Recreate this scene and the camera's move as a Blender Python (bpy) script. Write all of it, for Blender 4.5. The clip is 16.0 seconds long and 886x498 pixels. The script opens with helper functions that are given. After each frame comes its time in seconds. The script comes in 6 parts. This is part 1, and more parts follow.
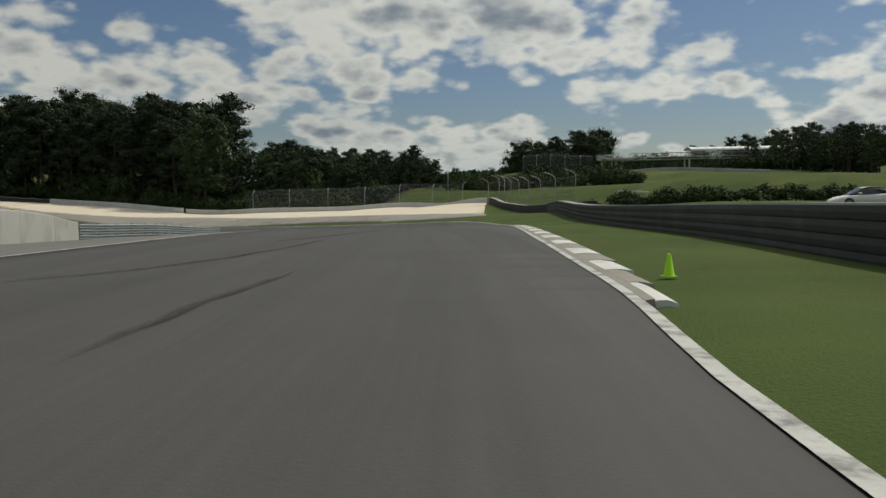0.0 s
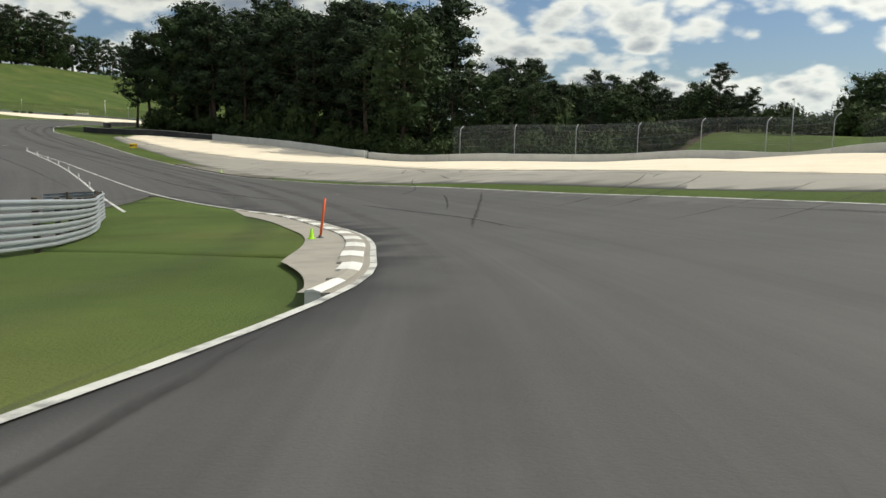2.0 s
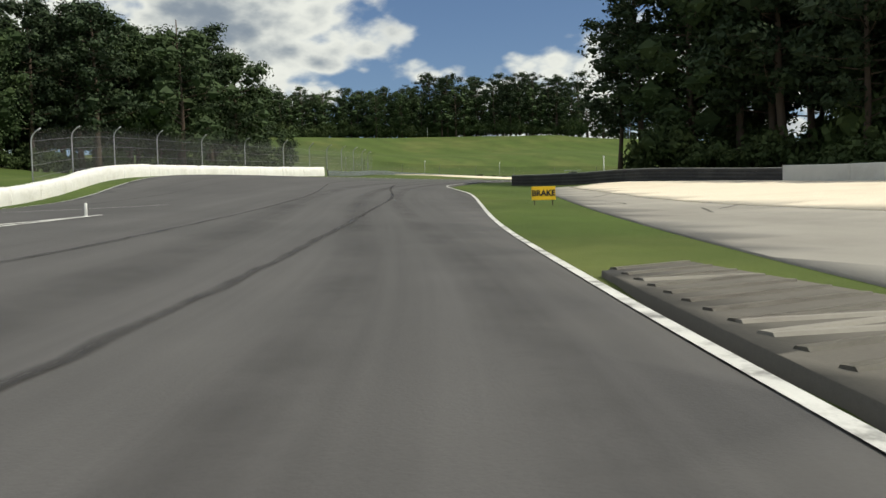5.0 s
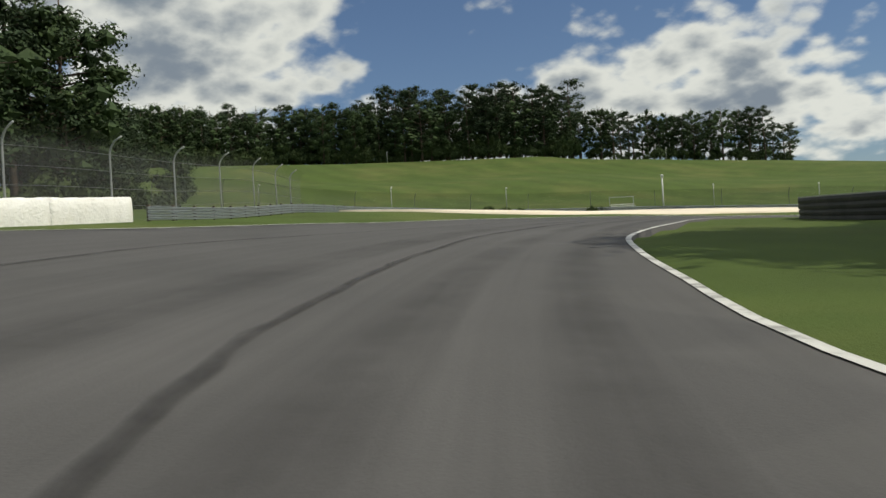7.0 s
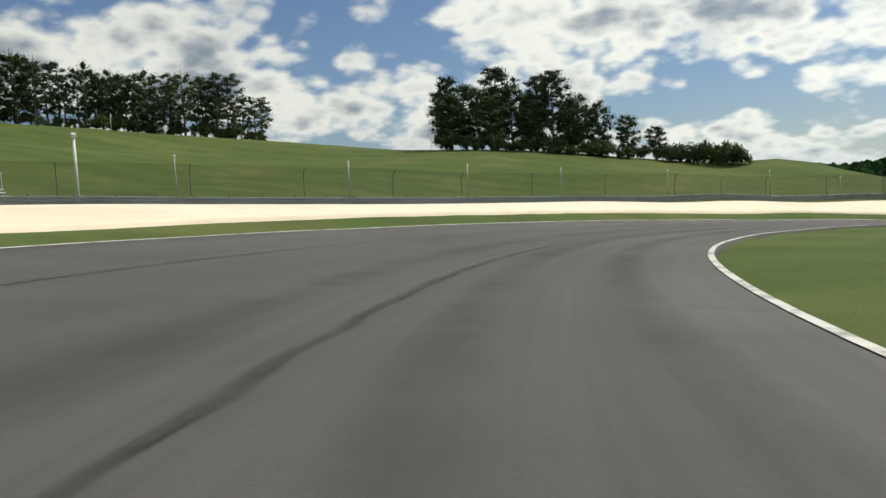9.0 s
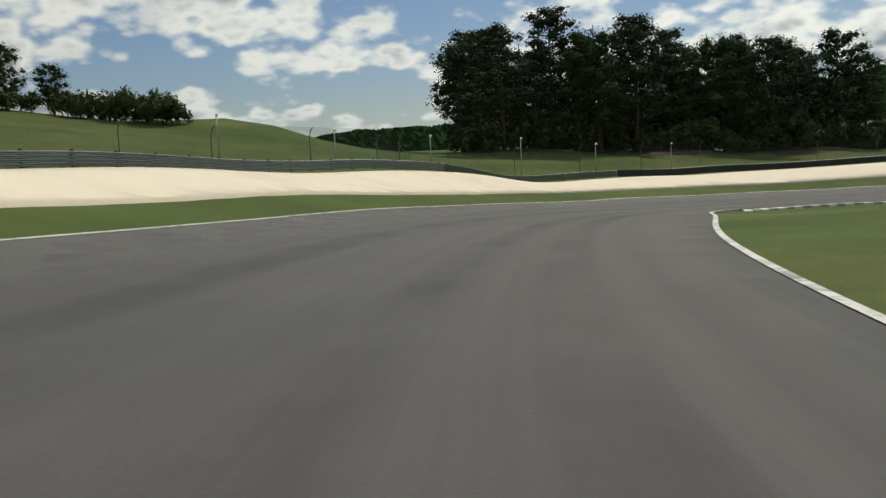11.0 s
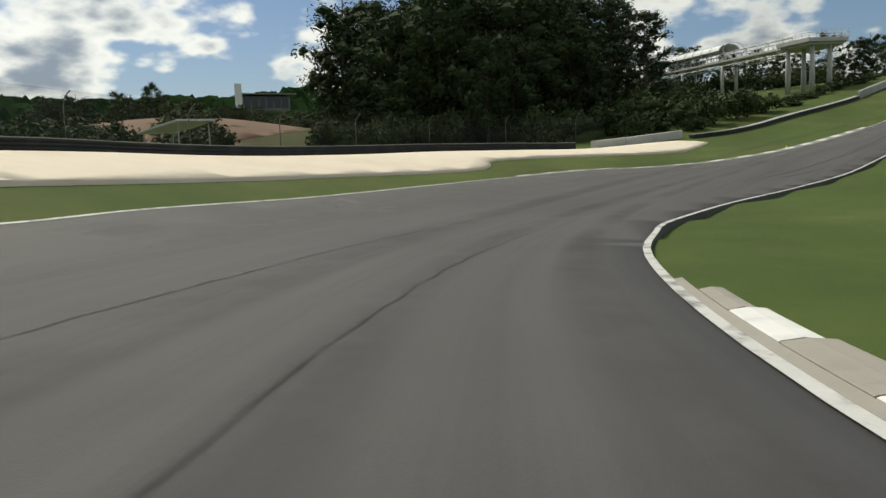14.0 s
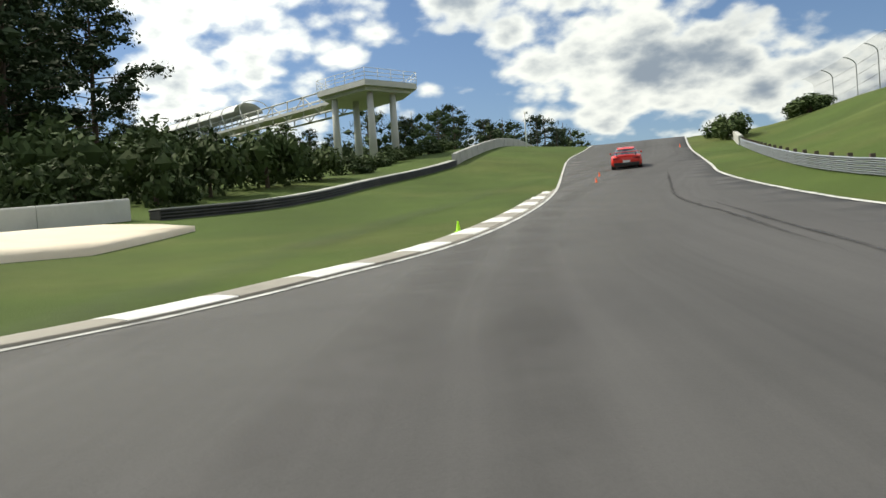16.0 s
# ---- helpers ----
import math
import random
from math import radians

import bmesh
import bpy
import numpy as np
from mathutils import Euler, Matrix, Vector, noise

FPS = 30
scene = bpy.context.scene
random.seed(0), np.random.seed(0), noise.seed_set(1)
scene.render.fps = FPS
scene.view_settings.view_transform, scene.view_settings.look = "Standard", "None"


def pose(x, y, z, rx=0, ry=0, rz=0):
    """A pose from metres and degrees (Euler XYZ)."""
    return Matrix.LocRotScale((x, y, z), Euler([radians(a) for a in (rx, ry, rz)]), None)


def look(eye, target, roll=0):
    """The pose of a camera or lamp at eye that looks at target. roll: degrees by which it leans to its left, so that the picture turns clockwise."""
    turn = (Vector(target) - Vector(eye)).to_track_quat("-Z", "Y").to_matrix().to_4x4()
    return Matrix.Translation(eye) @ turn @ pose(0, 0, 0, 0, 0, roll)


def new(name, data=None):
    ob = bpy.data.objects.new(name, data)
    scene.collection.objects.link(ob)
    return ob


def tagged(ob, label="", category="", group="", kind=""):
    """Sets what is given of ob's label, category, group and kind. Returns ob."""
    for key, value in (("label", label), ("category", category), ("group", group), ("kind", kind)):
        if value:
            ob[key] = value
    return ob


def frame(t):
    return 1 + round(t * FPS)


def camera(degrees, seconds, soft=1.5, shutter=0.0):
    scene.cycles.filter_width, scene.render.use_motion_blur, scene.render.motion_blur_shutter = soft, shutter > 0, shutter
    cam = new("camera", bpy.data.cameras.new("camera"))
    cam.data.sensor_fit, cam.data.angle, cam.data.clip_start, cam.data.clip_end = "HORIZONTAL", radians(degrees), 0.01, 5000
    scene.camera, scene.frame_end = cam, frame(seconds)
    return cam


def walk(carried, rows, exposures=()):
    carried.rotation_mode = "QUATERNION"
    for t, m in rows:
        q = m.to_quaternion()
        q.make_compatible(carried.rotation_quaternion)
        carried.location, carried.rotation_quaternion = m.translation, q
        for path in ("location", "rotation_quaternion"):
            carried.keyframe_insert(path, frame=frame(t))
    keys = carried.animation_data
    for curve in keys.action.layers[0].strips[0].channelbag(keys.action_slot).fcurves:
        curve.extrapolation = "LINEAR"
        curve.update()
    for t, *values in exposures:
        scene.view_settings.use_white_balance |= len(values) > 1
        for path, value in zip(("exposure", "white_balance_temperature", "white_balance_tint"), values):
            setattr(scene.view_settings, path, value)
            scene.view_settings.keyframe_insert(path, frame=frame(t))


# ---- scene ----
# the camera and its way
cam = camera(59.0, 16.0, 1.5)
PATH = [
    (0, (0.00, 0.00, 1.20), (0.00, 19.94, -0.29), -0.50),
    (0.5, (0.25, 17.61, 1.02), (-0.98, 37.49, -0.74), -0.51),
    (1, (-0.65, 34.02, 0.67), (-3.36, 53.72, -1.42), -0.61),
    (1.5, (-2.92, 50.19, 0.05), (-7.42, 69.54, -2.30), 0.29),
    (2, (-6.68, 65.16, -0.94), (-13.22, 83.87, -3.61), 0.95),
    (2.5, (-11.93, 78.84, -1.97), (-20.56, 96.70, -4.58), 1.49),
    (3, (-18.77, 91.67, -2.86), (-29.53, 108.38, -5.11), 2.21),
    (3.5, (-27.78, 104.35, -3.38), (-40.63, 119.60, -4.91), 2.78),
    (4, (-37.82, 115.94, -3.54), (-52.14, 129.85, -4.66), 1.37),
    (4.5, (-48.43, 126.10, -3.51), (-63.91, 138.73, -4.50), -0.11),
    (4.7, (-53.00, 129.97, -3.43), (-69.03, 141.89, -4.31), -0.89),
    (5.225, (-66.06, 139.12, -2.94), (-83.20, 149.42, -3.40), -1.93),
    (5.75, (-80.43, 147.01, -1.99), (-98.09, 156.39, -2.00), -1.76),
    (6.275, (-94.89, 154.70, -0.82), (-112.46, 164.24, -0.52), -1.56),
    (6.8, (-108.24, 163.24, 0.37), (-124.91, 174.29, 0.60), -2.52),
    (7, (-112.95, 166.81, 0.79), (-129.05, 178.68, 0.91), -3.25),
    (7.5, (-123.56, 176.50, 1.76), (-137.98, 190.36, 1.63), -3.48),
    (8, (-132.37, 187.25, 2.57), (-144.51, 203.14, 2.19), -3.21),
    (8.5, (-139.20, 198.94, 3.11), (-148.55, 216.60, 2.37), -3.05),
    (9, (-143.61, 211.46, 3.34), (-149.04, 230.68, 2.28), -3.43),
    (9.5, (-145.46, 224.46, 3.27), (-147.40, 244.32, 1.94), -3.36),
    (10, (-145.01, 237.56, 2.96), (-143.45, 257.43, 1.33), -3.65),
    (10.2, (-144.18, 242.76, 2.78), (-141.17, 262.45, 0.99), -3.84),
    (10.725, (-140.28, 256.14, 2.34), (-134.02, 275.00, 0.12), -3.65),
    (11.25, (-133.98, 269.38, 1.83), (-124.95, 287.03, -0.80), -2.63),
    (11.775, (-125.47, 281.90, 1.09), (-113.83, 297.90, -1.80), -1.65),
    (12.3, (-114.89, 292.94, 0.00), (-100.58, 306.61, -2.90), -1.57),
    (12.5, (-110.09, 296.70, -0.52), (-94.76, 309.24, -3.34), -1.82),
    (13, (-97.09, 304.49, -1.67), (-79.50, 313.64, -4.33), -1.80),
    (13.5, (-82.91, 309.87, -2.58), (-64.01, 315.94, -5.03), -2.25),
    (14, (-68.60, 312.73, -3.48), (-48.91, 315.41, -5.74), -2.51),
    (14.5, (-54.75, 313.16, -4.11), (-34.85, 312.68, -6.04), -3.33),
    (15, (-40.76, 310.73, -4.48), (-21.19, 306.84, -5.84), -3.93),
    (15.5, (-27.55, 306.52, -4.38), (-8.67, 299.93, -4.92), -5.00),
    (16, (-15.66, 301.01, -3.92), (2.36, 292.33, -4.13), -4.01),
]
EXPOSURES = [(t, stops, 7050, 3) for t, stops in (
    (0, -0.6), (0.5, -0.42), (1.5, 0.05), (3, 0.12), (4, 0.35), (4.7, 0.25), (6.8, -0.1), (7.5, 0.15), (9.5, 0.0), (12.3, -0.45), (13.5, -0.22), (14.5, 0.0), (15, 0.3), (16, 0.42))]
walk(cam, [(t, look(eye, target, roll)) for t, eye, target, roll in PATH], EXPOSURES)

# ---- world, sun, exposure ----
SUN_DIR = Vector((0.62, 0.52, 0.95)).normalized()
world = bpy.data.worlds.new("world")
scene.world = world
world.use_nodes = True
wn, wl = world.node_tree.nodes, world.node_tree.links
wn.clear()


def wnode(kind, **kw):
    n = wn.new(kind)
    for k, v in kw.items():
        setattr(n, k, v)
    return n


def build_sky():
    out = wnode("ShaderNodeOutputWorld")
    back = wnode("ShaderNodeBackground")
    back.inputs["Strength"].default_value = 1.0
    sky = wnode("ShaderNodeTexSky", sky_type="NISHITA", sun_disc=False)
    sky.sun_elevation = math.asin(SUN_DIR.z)
    sky.sun_rotation = math.atan2(SUN_DIR.x, SUN_DIR.y)
    sky.air_density, sky.dust_density, sky.ozone_density = 1.1, 0.6, 1.6
    dim = wnode("ShaderNodeVectorMath", operation="MULTIPLY")
    dim.inputs[1].default_value = (0.056, 0.063, 0.081)
    wl.new(sky.outputs[0], dim.inputs[0])
    tc = wnode("ShaderNodeTexCoord")
    sep = wnode("ShaderNodeSeparateXYZ")
    wl.new(tc.outputs["Generated"], sep.inputs[0])

    def mth(op, a, b=None, clamp=False):
        n = wnode("ShaderNodeMath", operation=op, use_clamp=clamp)
        for i, v in enumerate((a, b)):
            if v is None:
                continue
            if isinstance(v, (int, float)):
                n.inputs[i].default_value = v
            else:
                wl.new(v, n.inputs[i])
        return n.outputs[0]

    # the sky seen as a sheet of cloud overhead, closer set towards the horizon
    lift = mth("ADD", mth("MAXIMUM", sep.outputs[2], 0.0), 0.40)
    flat = wnode("ShaderNodeCombineXYZ")
    wl.new(mth("DIVIDE", sep.outputs[0], lift), flat.inputs[0])
    wl.new(mth("DIVIDE", sep.outputs[1], lift), flat.inputs[1])

    def noise(scale, detail, rough, shift):
        mp = wnode("ShaderNodeMapping")
        mp.inputs["Location"].default_value = shift
        wl.new(flat.outputs[0], mp.inputs["Vector"])
        nz = wnode("ShaderNodeTexNoise")
        nz.inputs["Scale"].default_value, nz.inputs["Detail"].default_value = scale, detail
        nz.inputs["Roughness"].default_value = rough
        wl.new(mp.outputs[0], nz.inputs["Vector"])
        return nz.outputs[0], mp.outputs[0]

    def puffs(scale, vec):
        vo = wnode("ShaderNodeTexVoronoi", feature="SMOOTH_F1")
        vo.inputs["Scale"].default_value = scale
        vo.inputs["Smoothness"].default_value = 0.35
        vo.inputs["Detail"].default_value = 2.0
        wl.new(vec, vo.inputs["Vector"])
        return mth("SUBTRACT", 0.5, vo.outputs["Distance"])

    big, vec = noise(2.1, 9, 0.56, (4.3, 1.7, 0.4))
    billow = puffs(8.0, vec)
    body = mth("ADD", big, mth("MULTIPLY", billow, 0.22))
    cover = wnode("ShaderNodeMapRange", interpolation_type="SMOOTHSTEP")
    cover.inputs["From Min"].default_value, cover.inputs["From Max"].default_value = 0.345, 0.455
    wl.new(body, cover.inputs["Value"])
    # thick middles hang grey, thin edges and tops are white
    soft, _ = noise(3.0, 6, 0.6, (9.1, 5.2, 2.0))
    thick = wnode("ShaderNodeMapRange", interpolation_type="SMOOTHSTEP")
    thick.inputs["From Min"].default_value, thick.inputs["From Max"].default_value = 0.455, 0.60
    wl.new(mth("ADD", mth("MULTIPLY", body, 0.72), mth("MULTIPLY", soft, 0.30)), thick.inputs["Value"])
    tone = wnode("ShaderNodeMix", data_type="RGBA")
    tone.inputs["A"].default_value, tone.inputs["B"].default_value = (0.80, 0.82, 0.84, 1), (0.24, 0.29, 0.38, 1)
    wl.new(thick.outputs[0], tone.inputs["Factor"])
    # cloud towards the sun is brighter
    dot = wnode("ShaderNodeVectorMath", operation="DOT_PRODUCT")
    wl.new(tc.outputs["Generated"], dot.inputs[0])
    dot.inputs[1].default_value = SUN_DIR
    glow = mth("ADD", 0.9, mth("MULTIPLY", mth("POWER", mth("MAXIMUM", dot.outputs["Value"], 0.0), 2.5), 0.9))
    lit = wnode("ShaderNodeVectorMath", operation="SCALE")
    wl.new(tone.outputs["Result"], lit.inputs[0])
    wl.new(glow, lit.inputs["Scale"])
    mix = wnode("ShaderNodeMix", data_type="RGBA")
    wl.new(cover.outputs[0], mix.inputs["Factor"])
    wl.new(dim.outputs[0], mix.inputs["A"])
    wl.new(lit.outputs[0], mix.inputs["B"])
    # a paler band of far cloud towards the horizon
    band = wnode("ShaderNodeMapRange", interpolation_type="SMOOTHSTEP")
    band.inputs["From Min"].default_value, band.inputs["From Max"].default_value = 0.09, -0.03
    band.inputs["To Max"].default_value = 0.75
    wl.new(sep.outputs[2], band.inputs["Value"])
    fog = wnode("ShaderNodeMix", data_type="RGBA")
    wl.new(band.outputs[0], fog.inputs["Factor"])
    wl.new(mix.outputs["Result"], fog.inputs["A"])
    fog.inputs["B"].default_value = (0.50, 0.60, 0.70, 1)
    wl.new(fog.outputs["Result"], back.inputs["Color"])
    wl.new(back.outputs[0], out.inputs[0])


build_sky()
sun = new("sun", bpy.data.lights.new("sun", "SUN"))
sun.data.energy, sun.data.angle, sun.data.color = 3.3, radians(0.53), (1.0, 0.95, 0.87)
sun.matrix_world = look((0, 0, 300), Vector((0, 0, 300)) - SUN_DIR)

# ---- materials ----
def mat(name, color, rough=0.8, metal=0.0, vary=0.15, scale=4.0, fine=60.0, bump=0.2, stain=None, stain_scale=0.4,
        stain_amount=0.5, spec=0.4, by_object=0.0, world_space=True, alpha=1.0, bump_dist=0.01, island=0.0, bands=0.0):
    """A surface with broad and fine variation of its colour, patches of a second colour and a fine relief."""
    m = bpy.data.materials.new(name)
    m.use_nodes = True
    n, l = m.node_tree.nodes, m.node_tree.links
    b = n["Principled BSDF"]
    b.inputs["Metallic"].default_value = metal
    b.inputs["Specular IOR Level"].default_value = spec
    b.inputs["Alpha"].default_value = alpha
    if world_space:
        src = n.new("ShaderNodeNewGeometry").outputs["Position"]
    else:
        src = n.new("ShaderNodeTexCoord").outputs["Object"]

    def noise_tex(sc, det=6, rg=0.6):
        t = n.new("ShaderNodeTexNoise")
        t.inputs["Scale"].default_value, t.inputs["Detail"].default_value, t.inputs["Roughness"].default_value = sc, det, rg
        l.new(src, t.inputs["Vector"])
        return t.outputs[0]

    def mth(op, a, b_=None, clamp=False):
        t = n.new("ShaderNodeMath")
        t.operation, t.use_clamp = op, clamp
        for i, v in enumerate((a, b_)):
            if v is None:
                continue
            if isinstance(v, (int, float)):
                t.inputs[i].default_value = v
            else:
                l.new(v, t.inputs[i])
        return t.outputs[0]

    broad, grain = noise_tex(scale), noise_tex(fine, 3, 0.7)
    val = mth("ADD", 1.0 - vary, mth("MULTIPLY", mth("ADD", broad, mth("MULTIPLY", grain, 0.6)), vary * 1.25))
    if by_object:
        info = n.new("ShaderNodeObjectInfo")
        val = mth("ADD", val, mth("MULTIPLY", mth("SUBTRACT", info.outputs["Random"], 0.5), by_object))
    if island:
        geo = n.new("ShaderNodeNewGeometry")
        val = mth("ADD", val, mth("MULTIPLY", mth("SUBTRACT", geo.outputs["Random Per Island"], 0.5), island))
    if bands:
        wave = n.new("ShaderNodeTexWave")
        wave.wave_type = "RINGS"
        wave.inputs["Scale"].default_value, wave.inputs["Distortion"].default_value = 0.03, 9.0
        wave.inputs["Detail"].default_value, wave.inputs["Detail Scale"].default_value = 3.0, 0.35
        l.new(src, wave.inputs["Vector"])
        val = mth("ADD", val, mth("MULTIPLY", mth("SUBTRACT", wave.outputs["Fac"], 0.5), bands))
    base = n.new("ShaderNodeRGB")
    base.outputs[0].default_value = (*color, 1)
    col = base.outputs[0]
    if stain:
        mx = n.new("ShaderNodeMix")
        mx.data_type = "RGBA"
        mr = n.new("ShaderNodeMapRange")
        mr.interpolation_type = "SMOOTHSTEP"
        mr.inputs["From Min"].default_value, mr.inputs["From Max"].default_value = 0.45, 0.68
        mr.inputs["To Max"].default_value = stain_amount
        l.new(noise_tex(stain_scale, 5, 0.65), mr.inputs["Value"])
        l.new(mr.outputs[0], mx.inputs["Factor"])
        l.new(col, mx.inputs["A"])
        mx.inputs["B"].default_value = (*stain, 1)
        col = mx.outputs["Result"]
    sc = n.new("ShaderNodeVectorMath")
    sc.operation = "SCALE"
    l.new(col, sc.inputs[0])
    l.new(val, sc.inputs["Scale"])
    l.new(sc.outputs[0], b.inputs["Base Color"])
    l.new(mth("ADD", rough - 0.08, mth("MULTIPLY", broad, 0.16), True), b.inputs["Roughness"])
    if bump:
        bp = n.new("ShaderNodeBump")
        bp.inputs["Strength"].default_value, bp.inputs["Distance"].default_value = bump, bump_dist
        l.new(grain, bp.inputs["Height"])
        l.new(bp.outputs[0], b.inputs["Normal"])
    return m


M_GRASS = mat("grass", (0.068, 0.100, 0.025), 0.95, bands=0.14, vary=0.5, scale=0.35, fine=24.0, bump=0.55, bump_dist=0.05, stain=(0.125, 0.135, 0.045), stain_scale=0.06, stain_amount=0.6, spec=0.15)


def asphalt_mat():
    """Worn asphalt: stone grain, blotches, and faint streaks that run along the driven line."""
    m = mat("asphalt", (0.082, 0.0785, 0.0785), 0.84, vary=0.34, scale=0.5, fine=34.0, bump=0.4, stain=(0.066, 0.064, 0.064), stain_scale=0.11, stain_amount=0.75, spec=0.3)
    n, l = m.node_tree.nodes, m.node_tree.links
    b = n["Principled BSDF"]
    col = b.inputs["Base Color"].links[0].from_socket
    lane = n.new("ShaderNodeAttribute")
    lane.attribute_name = "lane"
    total = None
    for scale, detail, gain in (((0.55, 0.012, 1), 3, 0.62), ((2.6, 0.035, 1), 3, 0.40), ((9.0, 0.12, 1), 2, 0.22)):
        mp, nz = n.new("ShaderNodeMapping"), n.new("ShaderNodeTexNoise")
        mp.inputs["Scale"].default_value = scale
        nz.inputs["Scale"].default_value, nz.inputs["Detail"].default_value = 1.0, detail
        l.new(lane.outputs["Vector"], mp.inputs["Vector"])
        l.new(mp.outputs[0], nz.inputs["Vector"])
        mul = n.new("ShaderNodeMath")
        mul.operation = "MULTIPLY_ADD"
        l.new(nz.outputs[0], mul.inputs[0])
        mul.inputs[1].default_value, mul.inputs[2].default_value = gain, -0.5 * gain
        if total is None:
            total = mul.outputs[0]
        else:
            add = n.new("ShaderNodeMath")
            l.new(total, add.inputs[0])
            l.new(mul.outputs[0], add.inputs[1])
            total = add.outputs[0]
    one = n.new("ShaderNodeMath")
    one.inputs[1].default_value = 1.0
    l.new(total, one.inputs[0])
    sc = n.new("ShaderNodeVectorMath")
    sc.operation = "SCALE"
    l.new(col, sc.inputs[0])
    l.new(one.outputs[0], sc.inputs["Scale"])
    l.new(sc.outputs[0], b.inputs["Base Color"])
    return m


M_ASPHALT = asphalt_mat()
M_APRON = mat("apron", (0.30, 0.282, 0.252), 0.9, vary=0.25, scale=0.35, fine=30.0, bump=0.4, stain=(0.23, 0.213, 0.19), stain_scale=0.11, stain_amount=0.8)
M_GRAVEL = mat("cream_gravel", (0.78, 0.69, 0.56), 0.95, vary=0.12, scale=0.9, fine=24.0, bump=0.6, bump_dist=0.03, stain=(0.68, 0.58, 0.46), stain_scale=0.15, stain_amount=0.6, spec=0.2)
M_SHOULDER = mat("pale_shoulder_asphalt", (0.175, 0.17, 0.16), 0.88, vary=0.3, scale=0.4, fine=25.0, bump=0.3, stain=(0.13, 0.126, 0.12), stain_scale=0.2, stain_amount=0.7)
M_LINE = mat("white_line_paint", (0.58, 0.575, 0.55), 0.7, vary=0.3, scale=3.0, fine=40.0, stain=(0.15, 0.147, 0.143), stain_scale=1.9, stain_amount=0.9)
M_KERBW = mat("kerb_white_paint", (0.76, 0.75, 0.72), 0.6, vary=0.14, scale=2.0, fine=30.0, stain=(0.42, 0.41, 0.39), stain_scale=0.8, stain_amount=0.55)
M_KERBC = mat("kerb_concrete", (0.33, 0.305, 0.265), 0.85, vary=0.2, scale=1.2, fine=30.0, stain=(0.23, 0.215, 0.19), stain_scale=0.7, stain_amount=0.6)
M_CONC = mat("ribbed_concrete", (0.25, 0.235, 0.205), 0.9, vary=0.3, scale=0.8, fine=20.0, stain=(0.20, 0.18, 0.16), stain_scale=0.5, stain_amount=0.8)
M_WALL = mat("barrier_concrete", (0.46, 0.455, 0.43), 0.85, vary=0.2, scale=0.7, fine=20.0, stain=(0.31, 0.30, 0.275), stain_scale=0.5, stain_amount=0.6, by_object=0.08)
M_FOAM = mat("pale_barrier_cover", (0.56, 0.56, 0.54), 0.65, vary=0.16, scale=0.9, fine=12.0, stain=(0.42, 0.42, 0.40), stain_scale=0.6, stain_amount=0.5, by_object=0.12)
M_TARP = mat("white_tarpaulin", (0.80, 0.79, 0.76), 0.55, vary=0.16, scale=1.6, fine=7.0, bump=0.7, bump_dist=0.08, stain=(0.62, 0.60, 0.55), stain_scale=0.9, stain_amount=0.4)
M_BELT = mat("black_belting", (0.032, 0.032, 0.034), 0.6, vary=0.4, scale=1.1, fine=12.0, stain=(0.075, 0.073, 0.07), stain_scale=0.6, stain_amount=0.6)
M_STEEL = mat("galvanised_steel", (0.40, 0.43, 0.46), 0.48, metal=0.55, vary=0.2, scale=1.5, fine=14.0, bump=0.05, stain=(0.30, 0.31, 0.31), stain_scale=0.9)
M_STEELDK = mat("weathered_steel", (0.19, 0.20, 0.20), 0.55, metal=0.5, vary=0.25, scale=1.5, fine=14.0, bump=0.05)
M_POST = mat("grey_post_paint", (0.40, 0.41, 0.41), 0.5, metal=0.4, vary=0.15, scale=2.0, fine=20.0, bump=0.03)
M_WOODPOST = mat("timber_post", (0.12, 0.095, 0.07), 0.9, vary=0.3, scale=3.0, fine=30.0)
M_WHITE = mat("white_paint", (0.74, 0.74, 0.72), 0.5, vary=0.08, scale=1.0, fine=20.0, bump=0.03)
M_CREAM = mat("pale_structure_paint", (0.52, 0.52, 0.49), 0.6, vary=0.12, scale=0.6, fine=10.0, bump=0.05, stain=(0.40, 0.40, 0.38), stain_scale=0.3)
M_SOIL = mat("forest_soil", (0.062, 0.043, 0.030), 0.95, vary=0.5, scale=0.5, fine=6.0, bump=0.8, bump_dist=0.08)
M_CLAY = mat("red_clay", (0.24, 0.15, 0.10), 0.95, vary=0.3, scale=0.4, fine=6.0, bump=0.6, bump_dist=0.06, stain=(0.16, 0.12, 0.075), stain_scale=0.12)
M_BARK = mat("pine_bark", (0.085, 0.062, 0.047), 0.95, vary=0.4, scale=2.0, fine=16.0, bump=0.6, bump_dist=0.03, world_space=False)
M_LIME = mat("lime_plastic", (0.40, 0.80, 0.015), 0.45, vary=0.08, scale=6.0, fine=40.0, bump=0.02)
M_ORANGE = mat("orange_plastic", (0.85, 0.13, 0.03), 0.45, vary=0.08, scale=6.0, fine=40.0, bump=0.02)
M_YELLOW = mat("yellow_sign_paint", (0.80, 0.50, 0.02), 0.5, vary=0.08, scale=3.0, fine=40.0, bump=0.02)
M_BLACK = mat("black_paint", (0.02, 0.02, 0.02), 0.5, vary=0.1, scale=3.0, fine=40.0, bump=0.02)
M_DARKGLASS = mat("dark_glass", (0.012, 0.014, 0.016), 0.12, vary=0.05, scale=3.0, fine=40.0, bump=0.0, spec=0.6)
